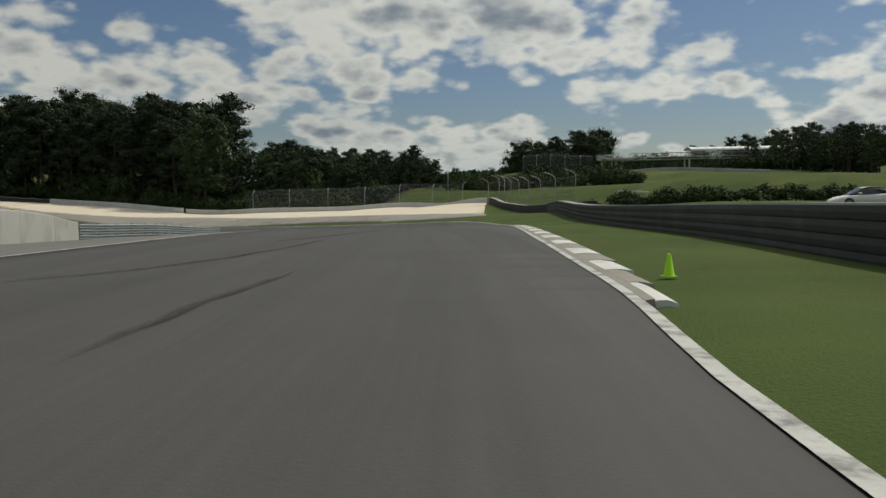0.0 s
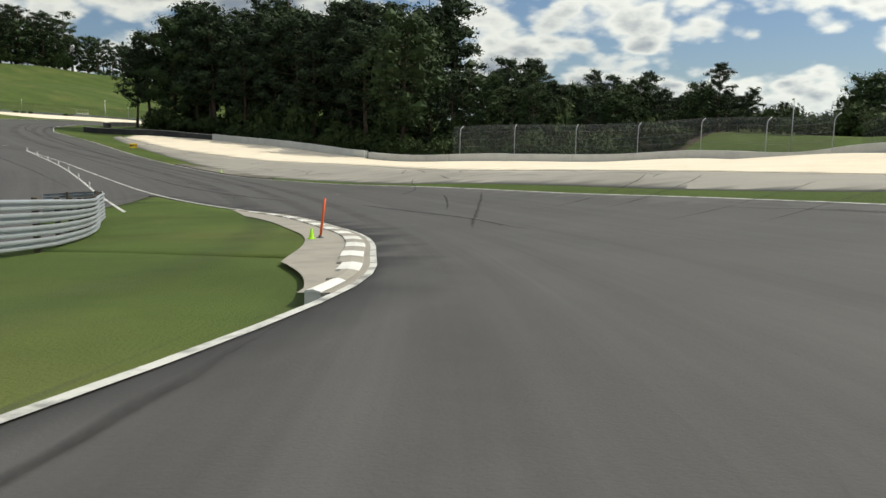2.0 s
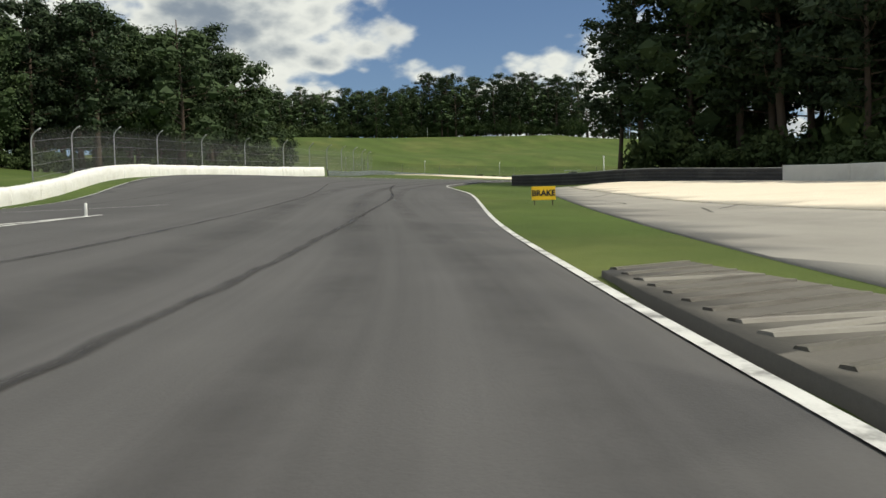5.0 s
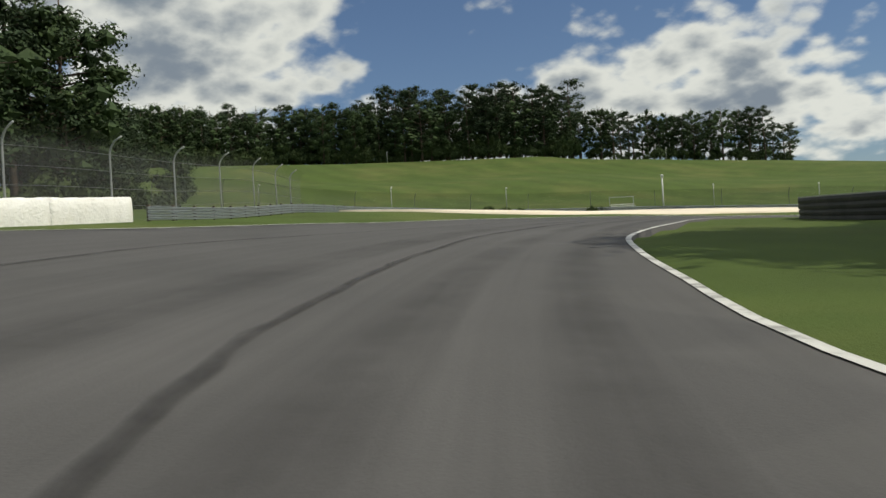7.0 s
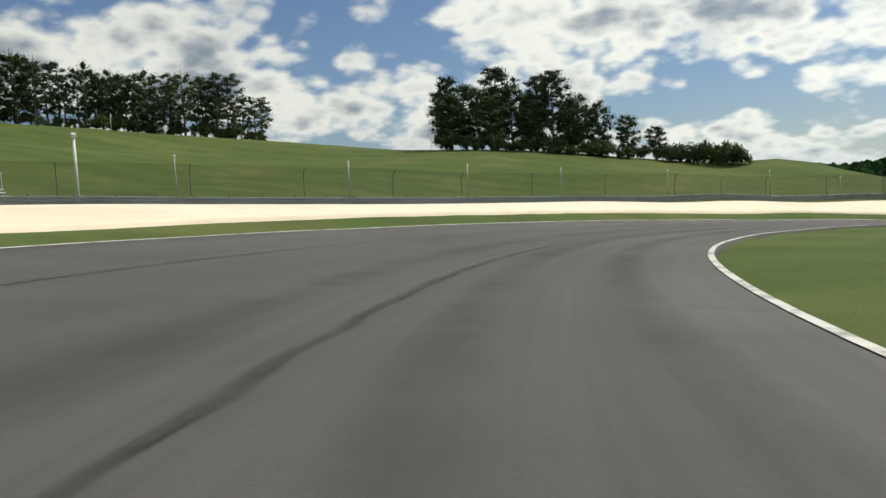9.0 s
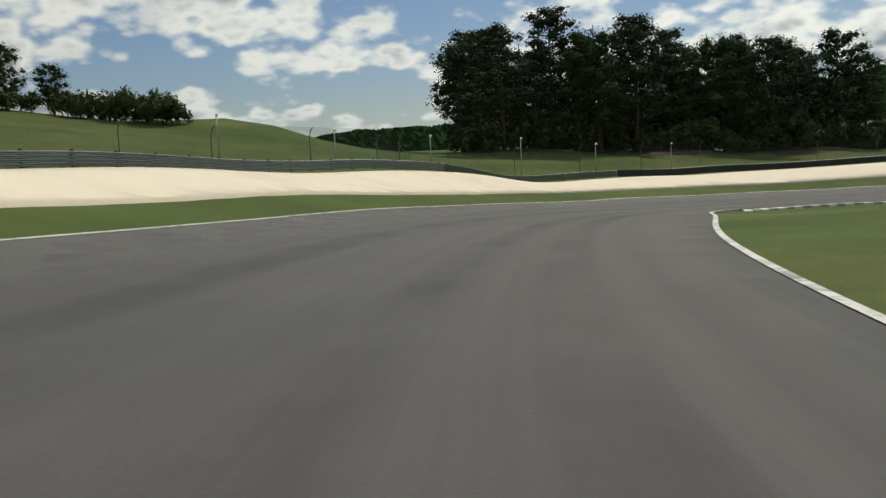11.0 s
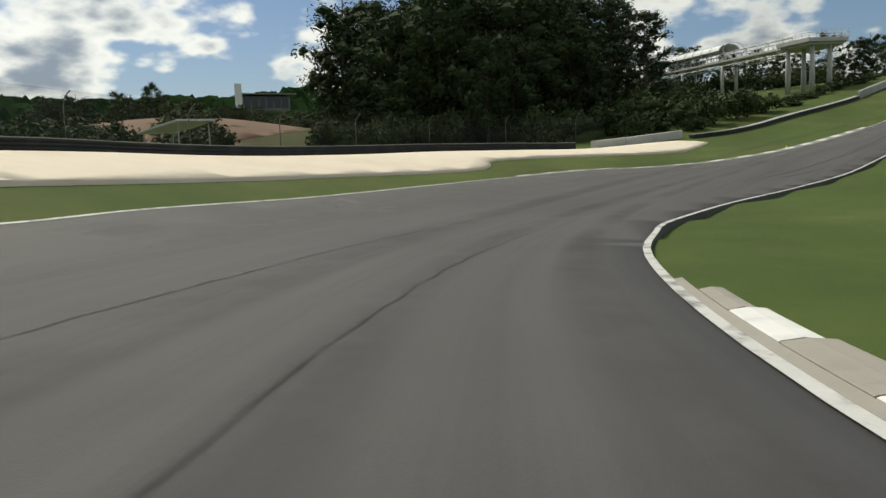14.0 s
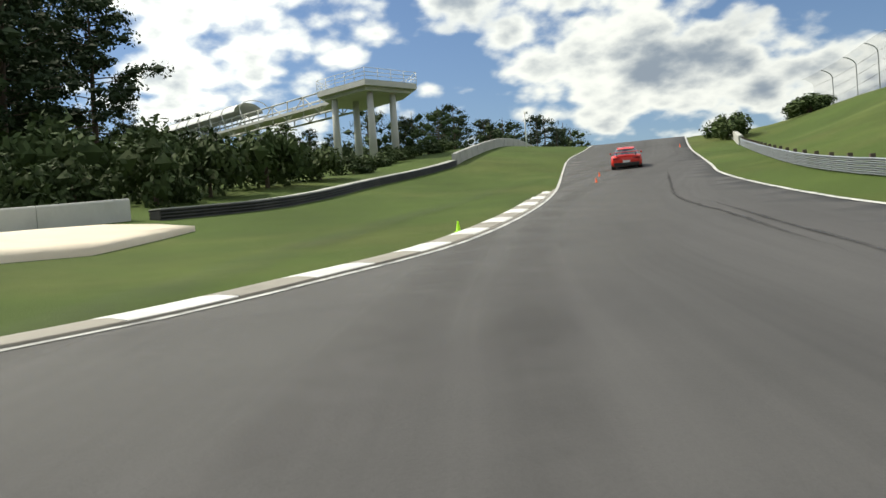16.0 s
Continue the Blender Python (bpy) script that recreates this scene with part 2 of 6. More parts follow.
M_CARRED = mat("red_car_paint", (0.62, 0.022, 0.012), 0.25, vary=0.04, scale=3.0, fine=60.0, bump=0.0, spec=0.6)


def leaf_mat(name, color, tip, vary=0.5):
    m = mat(name, color, 0.8, vary=vary, scale=0.45, fine=3.0, bump=0.0, stain=tip, stain_scale=0.3, stain_amount=0.7, spec=0.2, by_object=0.35, island=0.35)
    b = m.node_tree.nodes["Principled BSDF"]
    b.inputs["Subsurface Weight"].default_value = 0.0
    return m


M_PINE = leaf_mat("pine_needles", (0.029, 0.047, 0.023), (0.042, 0.062, 0.027))
M_LEAF = leaf_mat("broad_leaves", (0.034, 0.056, 0.022), (0.052, 0.076, 0.027))
M_BUSH = leaf_mat("bush_leaves", (0.046, 0.070, 0.024), (0.075, 0.10, 0.034))
M_FARWOOD = leaf_mat("far_woodland", (0.017, 0.038, 0.014), (0.024, 0.046, 0.016))
M_FARWOOD.node_tree.nodes["Principled BSDF"].inputs["Specular IOR Level"].default_value = 0.0
M_GAP = mat("dark_rib_gap", (0.12, 0.11, 0.095), 0.95, vary=0.4, scale=0.9, fine=18.0)
M_SCRUB = mat("scrubby_ground", (0.085, 0.085, 0.038), 0.95, vary=0.5, scale=0.5, fine=5.0, bump=0.9, bump_dist=0.08, stain=(0.15, 0.11, 0.07), stain_scale=0.09, stain_amount=0.8, spec=0.1)


def mesh_screen(lo=0.18, hi=0.28, tone=0.27):
    """Woven wire: thin grey wires in a diamond weave, open between."""
    m = bpy.data.materials.new("chain_link")
    m.use_nodes = True
    n, l = m.node_tree.nodes, m.node_tree.links
    b = n["Principled BSDF"]
    b.inputs["Base Color"].default_value, b.inputs["Roughness"].default_value, b.inputs["Metallic"].default_value = (tone, tone * 1.02, tone * 1.02, 1), 0.6, 0.3
    clear, mx = n.new("ShaderNodeBsdfTransparent"), n.new("ShaderNodeMixShader")
    pos = n.new("ShaderNodeNewGeometry").outputs["Position"]
    nz = n.new("ShaderNodeTexNoise")
    nz.inputs["Scale"].default_value, nz.inputs["Detail"].default_value = 0.35, 4
    l.new(pos, nz.inputs["Vector"])
    mr = n.new("ShaderNodeMapRange")
    mr.inputs["From Min"].default_value, mr.inputs["From Max"].default_value = 0.3, 0.7
    mr.inputs["To Min"].default_value, mr.inputs["To Max"].default_value = lo, hi
    l.new(nz.outputs[0], mr.inputs["Value"])
    l.new(mr.outputs[0], mx.inputs[0])
    l.new(clear.outputs[0], mx.inputs[1])
    l.new(b.outputs[0], mx.inputs[2])
    l.new(mx.outputs[0], n["Material Output"].inputs[0])
    return m


M_MESH = mesh_screen(0.15, 0.2, 0.2)
M_MESH_THIN = mesh_screen(0.16, 0.26, 0.06)


# ---- shape of the land ----
LEAN = (1.0, 1.0, 0.6)


def road_samples():
    """Points of the driven line about every 2 m: place, height of the asphalt, sideways direction, lean."""
    ts = [r[0] for r in PATH]
    cols = []
    for t, eye, target, roll in PATH:
        d = [target[i] - eye[i] for i in range(3)]
        n = math.hypot(d[0], d[1])
        cols.append((eye[0], eye[1], eye[2] - 1.215, d[1] / n, -d[0] / n, LEAN[min(2, int(t / 5.7))] * math.tan(math.radians(roll))))
    cols = np.array(cols)
    fine = np.linspace(0, 16, 240)
    out = np.stack([np.interp(fine, ts, cols[:, k]) for k in range(6)], 1)
    kern = np.hanning(13)
    for k in range(6):
        pad = np.r_[2 * out[0, k] - out[6:0:-1, k], out[:, k], 2 * out[-1, k] - out[-2:-8:-1, k]]
        out[:, k] = np.convolve(pad, kern / kern.sum(), "valid")
    # the road before the start, and on over the crest after the end
    back = np.array([[0.3 * s, -s, out[0, 2] + 0.004 * s, 1, 0, -0.01] for s in range(4, 80, 4)])[::-1]
    last = out[-1]
    ahead, rise = [], 0.0
    for s in range(3, 200, 3):
        turn = math.radians(-16) * min(1, s / 60)
        fx, fy = -last[4], last[3]
        ax, ay = fx * math.cos(turn) - fy * math.sin(turn), fx * math.sin(turn) + fy * math.cos(turn)
        rise = rise + 3 * (0.06 + 0.0014 * min(s, 80) - 0.0065 * max(0, min(s - 80, 32)))
        ahead.append([last[0] + ax * s, last[1] + ay * s, last[2] + rise, ay, -ax, -0.02 * max(0, 1 - s / 50)])
    return np.concatenate([back, out, np.array(ahead)])


# heights of the land away from the road: x, y, z
SPOTS = np.array([
    (5, 90, -1.8), (7, 144, -0.4), (-57, 175, -3.6), (-92, 185, -1.2), (-88, 159, -2.2), (-96, 145, -2.5), (-109, 137, -1.9), (-151, 176, 3.2),
    (-359.5, 283.6, 35.47), (-317.5, 342, 35.38), (-285.3, 378.6, 30.02), (-254.5, 407.6, 26.01), (-224.5, 418.8, 25.31), (-257.6, 312.1, 20.16), (-222, 349.8, 13.44), (-263.4, 246.3, 19.84),
    (-182.2, 404, 17.32), (56.3, 272.5, 4.2), (-5.7, 343.5, -2), (-47, 213, 0), (30, 90, 0), (60, 160, 1.5), (-90, 110, -3.5), (-200, 120, 10),
    (122.3, 309.5, 6), (-361.1, 245.9, 32.61), (-143.1, 176.1, 2.35), (-203.3, 190.8, 7.75), (-20, 130, -2.9), (-25, 166, -3.1), (-8, 161, -1.7), (19.3, 248.5, 6),
    (26.3, 243.5, 6.6), (5, 170, -1.6), (5, 186, -1.4), (17, 190, -0.6), (16, 206, 0.6), (32, 194, 1), (45, 196, 2), (10, 110, -2.3),
    (22, 112, -1.8), (10, 125, -1.9), (24, 126, -1.9), (10, 140, -0.9), (22, 141, -1.3), (35, 125, -1.6), (40, 112, -1.2), (16, 97, -1.6),
    (28, 98, -0.9), (25, 158, -0.6), (36, 160, 0), (27, 172, -0.4), (44, 142, 0.4), (58, 126, 0.6), (72, 114, 0.8), (85, 108, 1),
    (50, 175, 1.2), (-8, 180, -1.6), (-6, 236, 2), (46.3, 371.5, 5), (-171.1, 228.8, 3.7), (302.3, 444.5, 19.64), (242.3, 419.5, 11), (-20.5, 64, -3.2),
    (-23, 78, -4.2), (-29, 88, -5), (-36, 95, -5.4), (-18, 32, -1), (-21.6, 47, -2.2), (-95.7, 351.5, 2.1), (-73.7, 350.5, 2.64), (-101.7, 371.5, 3.1),
    (-77.7, 369.5, 3.02), (-53.7, 366.5, 1.94), (-27.7, 363.5, 0.57), (-118.3, 337.2, 2.47), (-116.5, 362.2, 5.2), (-141.8, 373.7, 7.71), (-138.2, 172.5, 2.33), (-142.34, 180.5, 3.32),
    (-146.73, 188.36, 2.22), (-150.33, 196.62, 2.29), (-153.03, 205.21, 3.31), (-155.31, 213.93, 3.31), (-156.97, 222.78, 3.72), (-157.39, 231.76, 1.43), (-155.7, 240.59, 3.12), (-153.37, 249.29, 3.57),
    (-150.3, 257.76, 3.81), (-146.47, 265.91, 3.53), (-142.05, 273.76, 3.1), (-137.23, 281.37, 2.45), (-132.02, 288.71, 2.07), (-119.92, 302.04, -1.42), (-105.02, 312.09, -0.4), (-96.98, 316.11, -0.66),
    (-88.47, 319.05, -1.28), (-79.81, 321.55, -1.65), (-70.96, 323.17, -2.12), (-61.99, 323.99, -2.35), (-52.99, 323.54, -2.62), (-44.07, 322.46, -3.08), (-35.31, 320.36, -3.15), (-26.71, 317.7, -5.33),
    (-18.64, 313.72, -6.42), (-153.52, 195.45, 4.49), (-156.31, 204.3, 3.56), (-158.61, 213.11, 3.77), (-160.34, 222.34, 3.62), (-160.78, 232.04, 4.13), (-159, 241.42, 3.59), (-156.59, 250.38, 3.15),
    (-153.45, 259.04, 2.58), (-149.47, 267.5, 3.3), (-144.99, 275.46, 3.56), (-140.04, 283.29, 3.17), (-134.73, 290.76, 2.13), (-128.79, 297.93, 2.17), (-122.2, 304.56, 1.92), (-114.61, 310.36, -2.65),
    (-106.74, 315.02, -3.29), (-98.17, 319.29, -0.8), (-89.51, 322.28, -2.28), (-80.62, 324.86, -2.17), (-71.4, 326.54, -2.86), (-62.1, 327.39, -3.08), (-52.86, 326.94, -2), (-43.35, 325.78, -3.04),
    (-34.45, 323.65, -3.71), (-25.48, 320.87, -3.55), (-16.91, 316.64, -2.53), (-8.75, 310.5, -2.45), (-4.6, 302.24, -2.36), (-173.13, 204.48, 4.46), (-184.36, 226.79, 4.82), (-184.13, 234.24, 4.71),
    (-180.16, 241.21, 3.86), (-175.27, 248.86, 4.33), (-170.31, 256.18, 2.88), (-165.03, 263.39, 2.14), (-159.8, 270.83, 1.71), (-154.66, 277.93, 1.35), (-148.98, 284.65, 1.67), (-142.96, 291.11, 0.57),
    (-136.59, 297.38, 3.31), (-124.18, 310.49, 1.65), (-117.96, 315.85, 2.03), (-110.19, 319.84, 1.83), (-102.28, 323.77, -2.94), (-94.19, 327.38, -1.79), (-86.11, 330.53, -2.6), (-77.64, 332.83, -3.26),
    (-69.11, 334.56, -3.23), (-60.53, 335.12, -3.51), (-51.7, 335.17, -3.76), (-43.02, 334.61, -3.14), (-34.38, 333.31, -3.32), (-25.86, 331.33, -4.01), (-17.43, 328.79, -3.8), (-9.29, 325.74, -4.27),
    (-2.14, 321.67, -3.85), (3.65, 316.08, -4.13), (7.46, 308.53, -3.79), (-169.68, 195.72, 4.88), (-175.61, 202.47, 5.37), (-180.85, 209.78, 5.19), (-185.14, 217.66, 5.54), (-187.52, 226.31, 5.49),
    (-187.18, 235.21, 5.69), (-182.8, 243.02, 5.83), (-177.96, 250.59, 5.1), (-172.92, 258.04, 5.14), (-167.61, 265.29, 5.31), (-162.44, 272.64, 4.58), (-157.17, 279.92, 4.5), (-151.37, 286.78, 4.01),
    (-145.24, 293.35, 3.14), (-138.84, 299.67, 2.63), (-119.68, 318.55, 2.5), (-111.69, 322.67, 2.52), (-103.64, 326.67, -2.03), (-95.43, 330.33, -0.84), (-87.06, 333.58, -0.17), (-78.39, 335.94, -1.62),
    (-69.58, 337.73, -0.89), (-60.62, 338.32, -1.27), (-51.63, 338.37, -1.09), (-42.67, 337.79, -1.02), (-33.78, 336.45, -0.59), (-25.03, 334.42, -1.09), (-16.42, 331.83, -1.67), (-8.01, 328.67, -1.37),
    (-0.22, 324.23, -1.4), (6.21, 317.99, -1.75), (10.3, 310, -3.76), (-346, 200, 25.78), (-350, 224, 40.58), (-347, 248, 41.87), (-344, 272, 43.59), (-348, 296, 42.72),
    (-345, 320, 32.72), (-349, 344, 32.63), (-346, 368, 30.38), (-350, 392, 23.04), (-322, 200, 17.54), (-326, 224, 30), (-323, 248, 31.78), (-320, 272, 30.79),
    (-324, 296, 31.87), (-321, 320, 39.28), (-325, 344, 44.99), (-322, 368, 34.92), (-326, 392, 25.88), (-298, 200, 13.77), (-302, 224, 16.6), (-299, 248, 16.03),
    (-296, 272, 16.48), (-300, 296, 21.26), (-297, 320, 30.79), (-301, 344, 41.83), (-298, 368, 33.63), (-302, 392, 30), (-274, 200, 11.24), (-278, 224, 19.48),
    (-275, 248, 23.02), (-272, 272, 17.12), (-276, 296, 18.48), (-273, 320, 18.28), (-277, 344, 24.92), (-274, 368, 35.02), (-278, 392, 32.38), (-250, 200, 9.59),
    (-254, 224, 20.02), (-251, 248, 22.75), (-248, 272, 19.47), (-252, 296, 24.18), (-249, 320, 23.06), (-253, 344, 15.48), (-250, 368, 20.5), (-254, 392, 31.54),
    (-226, 200, 7.47), (-230, 224, 8.15), (-227, 248, 8.49), (-224, 272, 9.14), (-228, 296, 18.17), (-225, 320, 18.54), (-229, 344, 12.48), (-226, 368, 12.22),
    (-230, 392, 29.49), (-202, 200, 8.78), (-200, 272, 5.9), (-204, 296, 7.72), (-201, 320, 9.59), (-205, 344, 13.55), (-202, 368, 11.21), (-206, 392, 18.89),
    (-197, 396, 21.57), (-180, 393, 22.2), (-160, 392, 21.36), (-141, 397, 19.54), (-172, 372, 15.8), (-150, 370, 12.6), (-120, 392, 10.3), (-192, 252, 5.9),
    (-198, 232, 6.2), (-198, 212, 6.3), (-183, 262, 5.3), (-168, 277, 4.4), (-152, 296, 3.6),
]).astype(float)
ROAD = road_samples()


def base_z(x, y):
    """Height of a land that leans with the road and follows it; also how far off the road is."""
    shape = np.shape(x)
    p = np.stack([np.ravel(x), np.ravel(y)], 1).astype(float)
    z, far = np.empty(len(p)), np.empty(len(p))
    for a in range(0, len(p), 4000):
        q = p[a:a + 4000]
        off = q[:, None] - ROAD[None, :, :2]
        d2 = (off ** 2).sum(-1)
        near = d2.min(1)
        w = np.exp(-(d2 - near[:, None]) / (2 * (2.0 + 0.3 * np.sqrt(near)) ** 2)[:, None])
        lat = (off * ROAD[None, :, 3:5]).sum(-1).clip(-14, 14)
        z[a:a + 4000] = (w * (ROAD[:, 2] + lat * ROAD[:, 5])).sum(1) / w.sum(1)
        far[a:a + 4000] = np.sqrt(near)
    return z.reshape(shape), far.reshape(shape)


SPOT_OFF = SPOTS[:, 2] - base_z(SPOTS[:, 0], SPOTS[:, 1])[0]


def ground_z(x, y):
    x, y = np.asarray(x, float), np.asarray(y, float)
    z, far = base_z(x, y)
    up, down = 0.0, 0.0
    for (sx, sy, sz), off in zip(SPOTS, SPOT_OFF):
        w = ((x - sx) ** 2 + (y - sy) ** 2 + (700.0 if sz > 11 else 90.0)) ** -1.6
        up, down = up + w * off, down + w
    ease = np.clip((far - 6) / 16, 0, 1)
    ease = ease * ease * (3 - 2 * ease)
    return z + ease * up / down

# ---- helpers for building ----
from mathutils.geometry import delaunay_2d_cdt


def smooth_line(pts, step=2.0, closed=False):
    """An even run of points on a smooth curve through pts."""
    p = np.array(pts, float)
    ext = np.concatenate([[2 * p[0] - p[1]], p, [2 * p[-1] - p[-2]]])
    out = []
    for i in range(len(p) - 1):
        a, b, c, d = ext[i:i + 4]
        n = max(2, int(np.linalg.norm(c - b) / 0.5))
        for k in range(n):
            t = k / n
            out.append(0.5 * (2 * b + (c - a) * t + (2 * a - 5 * b + 4 * c - d) * t * t + (3 * b - a - 3 * c + d) * t ** 3))
    out.append(p[-1])
    out = np.array(out)
    s = np.r_[0, np.cumsum(np.linalg.norm(np.diff(out, axis=0), axis=1))]
    want = np.linspace(0, s[-1], max(2, int(round(s[-1] / step)) + 1))
    return np.stack([np.interp(want, s, out[:, k]) for k in range(out.shape[1])], 1)


def sides(line):
    """Unit vectors to the right of a run of points."""
    t = np.gradient(line, axis=0)
    t /= np.linalg.norm(t, axis=1)[:, None] + 1e-9
    return np.stack([t[:, 1], -t[:, 0]], 1)


def offset_line(line, d):
    return line + sides(line) * np.reshape(d, (-1, 1) if np.ndim(d) else ())


def mesh_of(name, verts, faces, material, smooth=False):
    me = bpy.data.meshes.new(name)
    me.from_pydata([tuple(map(float, v)) for v in verts], [], [tuple(map(int, f)) for f in faces])
    me.materials.append(material)
    if smooth:
        me.polygons.foreach_set("use_smooth", [True] * len(me.polygons))
    me.update()
    return me


def thing(name, label, category, group="", at=(0, 0, 0)):
    ob = new(name)
    ob.location = at
    ob.empty_display_size = 0.3
    return tagged(ob, label, category, group)


def child(name, me, parent, label="", m=None):
    ob = new(name, me)
    ob.parent = parent
    if m is not None:
        ob.matrix_basis = m
    if label:
        ob["label"] = label
    return ob


def part(name, bm, material, parent, label="", smooth=False):
    me = bpy.data.meshes.new(name)
    bm.to_mesh(me)
    bm.free()
    me.materials.append(material)
    if smooth:
        me.polygons.foreach_set("use_smooth", [True] * len(me.polygons))
    return child(name, me, parent, label)


def gz(x, y):
    return float(ground_z(np.array([x]), np.array([y]))[0])


def inside(poly, pts):
    x, y = pts[:, 0], pts[:, 1]
    res = np.zeros(len(pts), bool)
    a = np.asarray(poly)
    b = np.roll(a, -1, 0)
    for (x0, y0), (x1, y1) in zip(a, b):
        hit = (y0 > y) != (y1 > y)
        if y1 != y0:
            res ^= hit & (x < (x1 - x0) * (y - y0) / (y1 - y0) + x0)
    return res


def patch(name, outline, material, dz, step=2.2, label="", category="", kind="structure", drop=0.4):
    """A sheet that lies dz over the land inside an outline, with a short skirt down into it."""
    poly = np.asarray(outline, float)
    lo, hi = poly.min(0), poly.max(0)
    gx, gy = np.meshgrid(np.arange(lo[0], hi[0], step), np.arange(lo[1], hi[1], step))
    grid = np.stack([gx.ravel(), gy.ravel()], 1)
    grid = grid[inside(poly, grid)]
    n = len(poly)
    allp = np.concatenate([poly, grid])
    res = delaunay_2d_cdt([Vector(p) for p in allp], [], [list(range(n))], 1, 1e-4)
    v2 = np.array([tuple(v) for v in res[0]])
    z = ground_z(v2[:, 0], v2[:, 1]) + dz
    verts = [tuple(v) for v in np.column_stack([v2, z])]
    faces = []
    for f in res[2]:
        a, b, c = (v2[i] for i in f[:3])
        faces.append(f if (b[0] - a[0]) * (c[1] - a[1]) - (b[1] - a[1]) * (c[0] - a[0]) > 0 else f[::-1])
    count = {}
    for f in faces:
        for i in range(len(f)):
            e = (f[i], f[(i + 1) % len(f)])
            count[e] = 1
    rim = [e for e in count if (e[1], e[0]) not in count]
    low = {}
    for e in rim:
        for i in e:
            if i not in low:
                low[i] = len(verts)
                verts.append((verts[i][0], verts[i][1], verts[i][2] - drop))
    faces += [(b, a, low[a], low[b]) for a, b in rim]
    ob = new(name, mesh_of(name, verts, faces, material, True))
    return tagged(ob, label, category, "", kind)


def strip(name, line, left, right, material, dz, label="", category="", kind="structure", parent=None, across=1, taper=False, rough=0.0, worn=False):
    """A ribbon laid on the land along a run of points, from left to right metres beside it."""
    sd = sides(line)
    n = len(line)
    l = np.full(n, float(left)) if np.ndim(left) == 0 else np.asarray(left, float)
    r = np.full(n, float(right)) if np.ndim(right) == 0 else np.asarray(right, float)
    if taper:
        mid, half = (l + r) / 2, (r - l) / 2
        fade = np.clip(np.minimum(np.arange(n), n - 1 - np.arange(n)) / (0.18 * n), 0.12, 1)
        if rough:
            fade = fade * (1 + rough * (np.random.rand(n) - 0.5))
        l, r = mid - half * fade, mid + half * fade
    rows = []
    for k in range(across + 1):
        p = line + sd * (l + (r - l) * k / across)[:, None]
        rows.append(np.column_stack([p, ground_z(p[:, 0], p[:, 1]) + dz]))
    verts = np.concatenate(rows)
    faces = []
    for k in range(across):
        for i in range(n - 1):
            a, b = k * n + i, (k + 1) * n + i
            faces.append((a, b, b + 1, a + 1))
    me = mesh_of(name, verts, faces, material, True)
    if worn:
        ends = np.clip(np.minimum(np.arange(n), n - 1 - np.arange(n)) / (0.22 * n), 0, 1)
        edge = 1 - (np.linspace(0, 1, across + 1) ** 3 if worn == "right" else np.linspace(-1, 1, across + 1) ** 2)
        me.attributes.new("wear", "FLOAT", "POINT").data.foreach_set("value", (edge[:, None] * ends[None, :]).ravel().astype(np.float32))
    if parent is not None:
        return child(name, me, parent, label)
    return tagged(new(name, me), label, category, "", kind)


def sweep(line, profile, closed=True, dz=0.0, z=None):
    """Verts and faces of a cross profile (sideways, up) swept along a run of points on the land."""
    sd = sides(line)
    base = (ground_z(line[:, 0], line[:, 1]) if z is None else z) + dz
    n, m = len(line), len(profile)
    verts, faces = [], []
    for i in range(n):
        for s, u in profile:
            verts.append((line[i, 0] + sd[i, 0] * s, line[i, 1] + sd[i, 1] * s, base[i] + u))
    span = m if closed else m - 1
    for i in range(n - 1):
        for k in range(span):
            a, b = i * m + k, i * m + (k + 1) % m
            faces.append((a, b, b + m, a + m))
    if closed:
        faces += [tuple(range(m - 1, -1, -1)), tuple((n - 1) * m + k for k in range(m))]
    return verts, faces


def at_every(line, step, start=0.0):
    s = np.r_[0, np.cumsum(np.linalg.norm(np.diff(line, axis=0), axis=1))]
    want = np.arange(start, s[-1], step)
    sd = sides(line)
    return [(np.interp(w, s, line[:, 0]), np.interp(w, s, line[:, 1]), np.interp(w, s, sd[:, 0]), np.interp(w, s, sd[:, 1])) for w in want]


def box_bm(bm, sx, sy, sz, m=None, bevel=0.0):
    res = bmesh.ops.create_cube(bm, size=1.0, matrix=(m or Matrix()) @ Matrix.Diagonal((sx, sy, sz, 1)))
    if bevel:
        edges = {e for v in res["verts"] for e in v.link_edges}
        bmesh.ops.bevel(bm, geom=list(edges), offset=bevel, segments=2, affect="EDGES", profile=0.6)
    return bm


def tube_verts(pts, radii, sides_n=8):
    """Verts and faces of a tapered tube along points."""
    verts, faces = [], []
    up0 = Vector((0.13, 0.97, 0.2))
    for i, p in enumerate(pts):
        d = (Vector(pts[min(i + 1, len(pts) - 1)]) - Vector(pts[max(i - 1, 0)])).normalized()
        a = d.cross(up0).normalized()
        b = d.cross(a)
        for k in range(sides_n):
            t = 2 * math.pi * k / sides_n
            verts.append(tuple(Vector(p) + (a * math.cos(t) + b * math.sin(t)) * radii[i]))
    for i in range(len(pts) - 1):
        for k in range(sides_n):
            c, d = i * sides_n + k, i * sides_n + (k + 1) % sides_n
            faces.append((c, d, d + sides_n, c + sides_n))
    faces.append(tuple(range(sides_n - 1, -1, -1)))
    faces.append(tuple((len(pts) - 1) * sides_n + k for k in range(sides_n)))
    return verts, faces


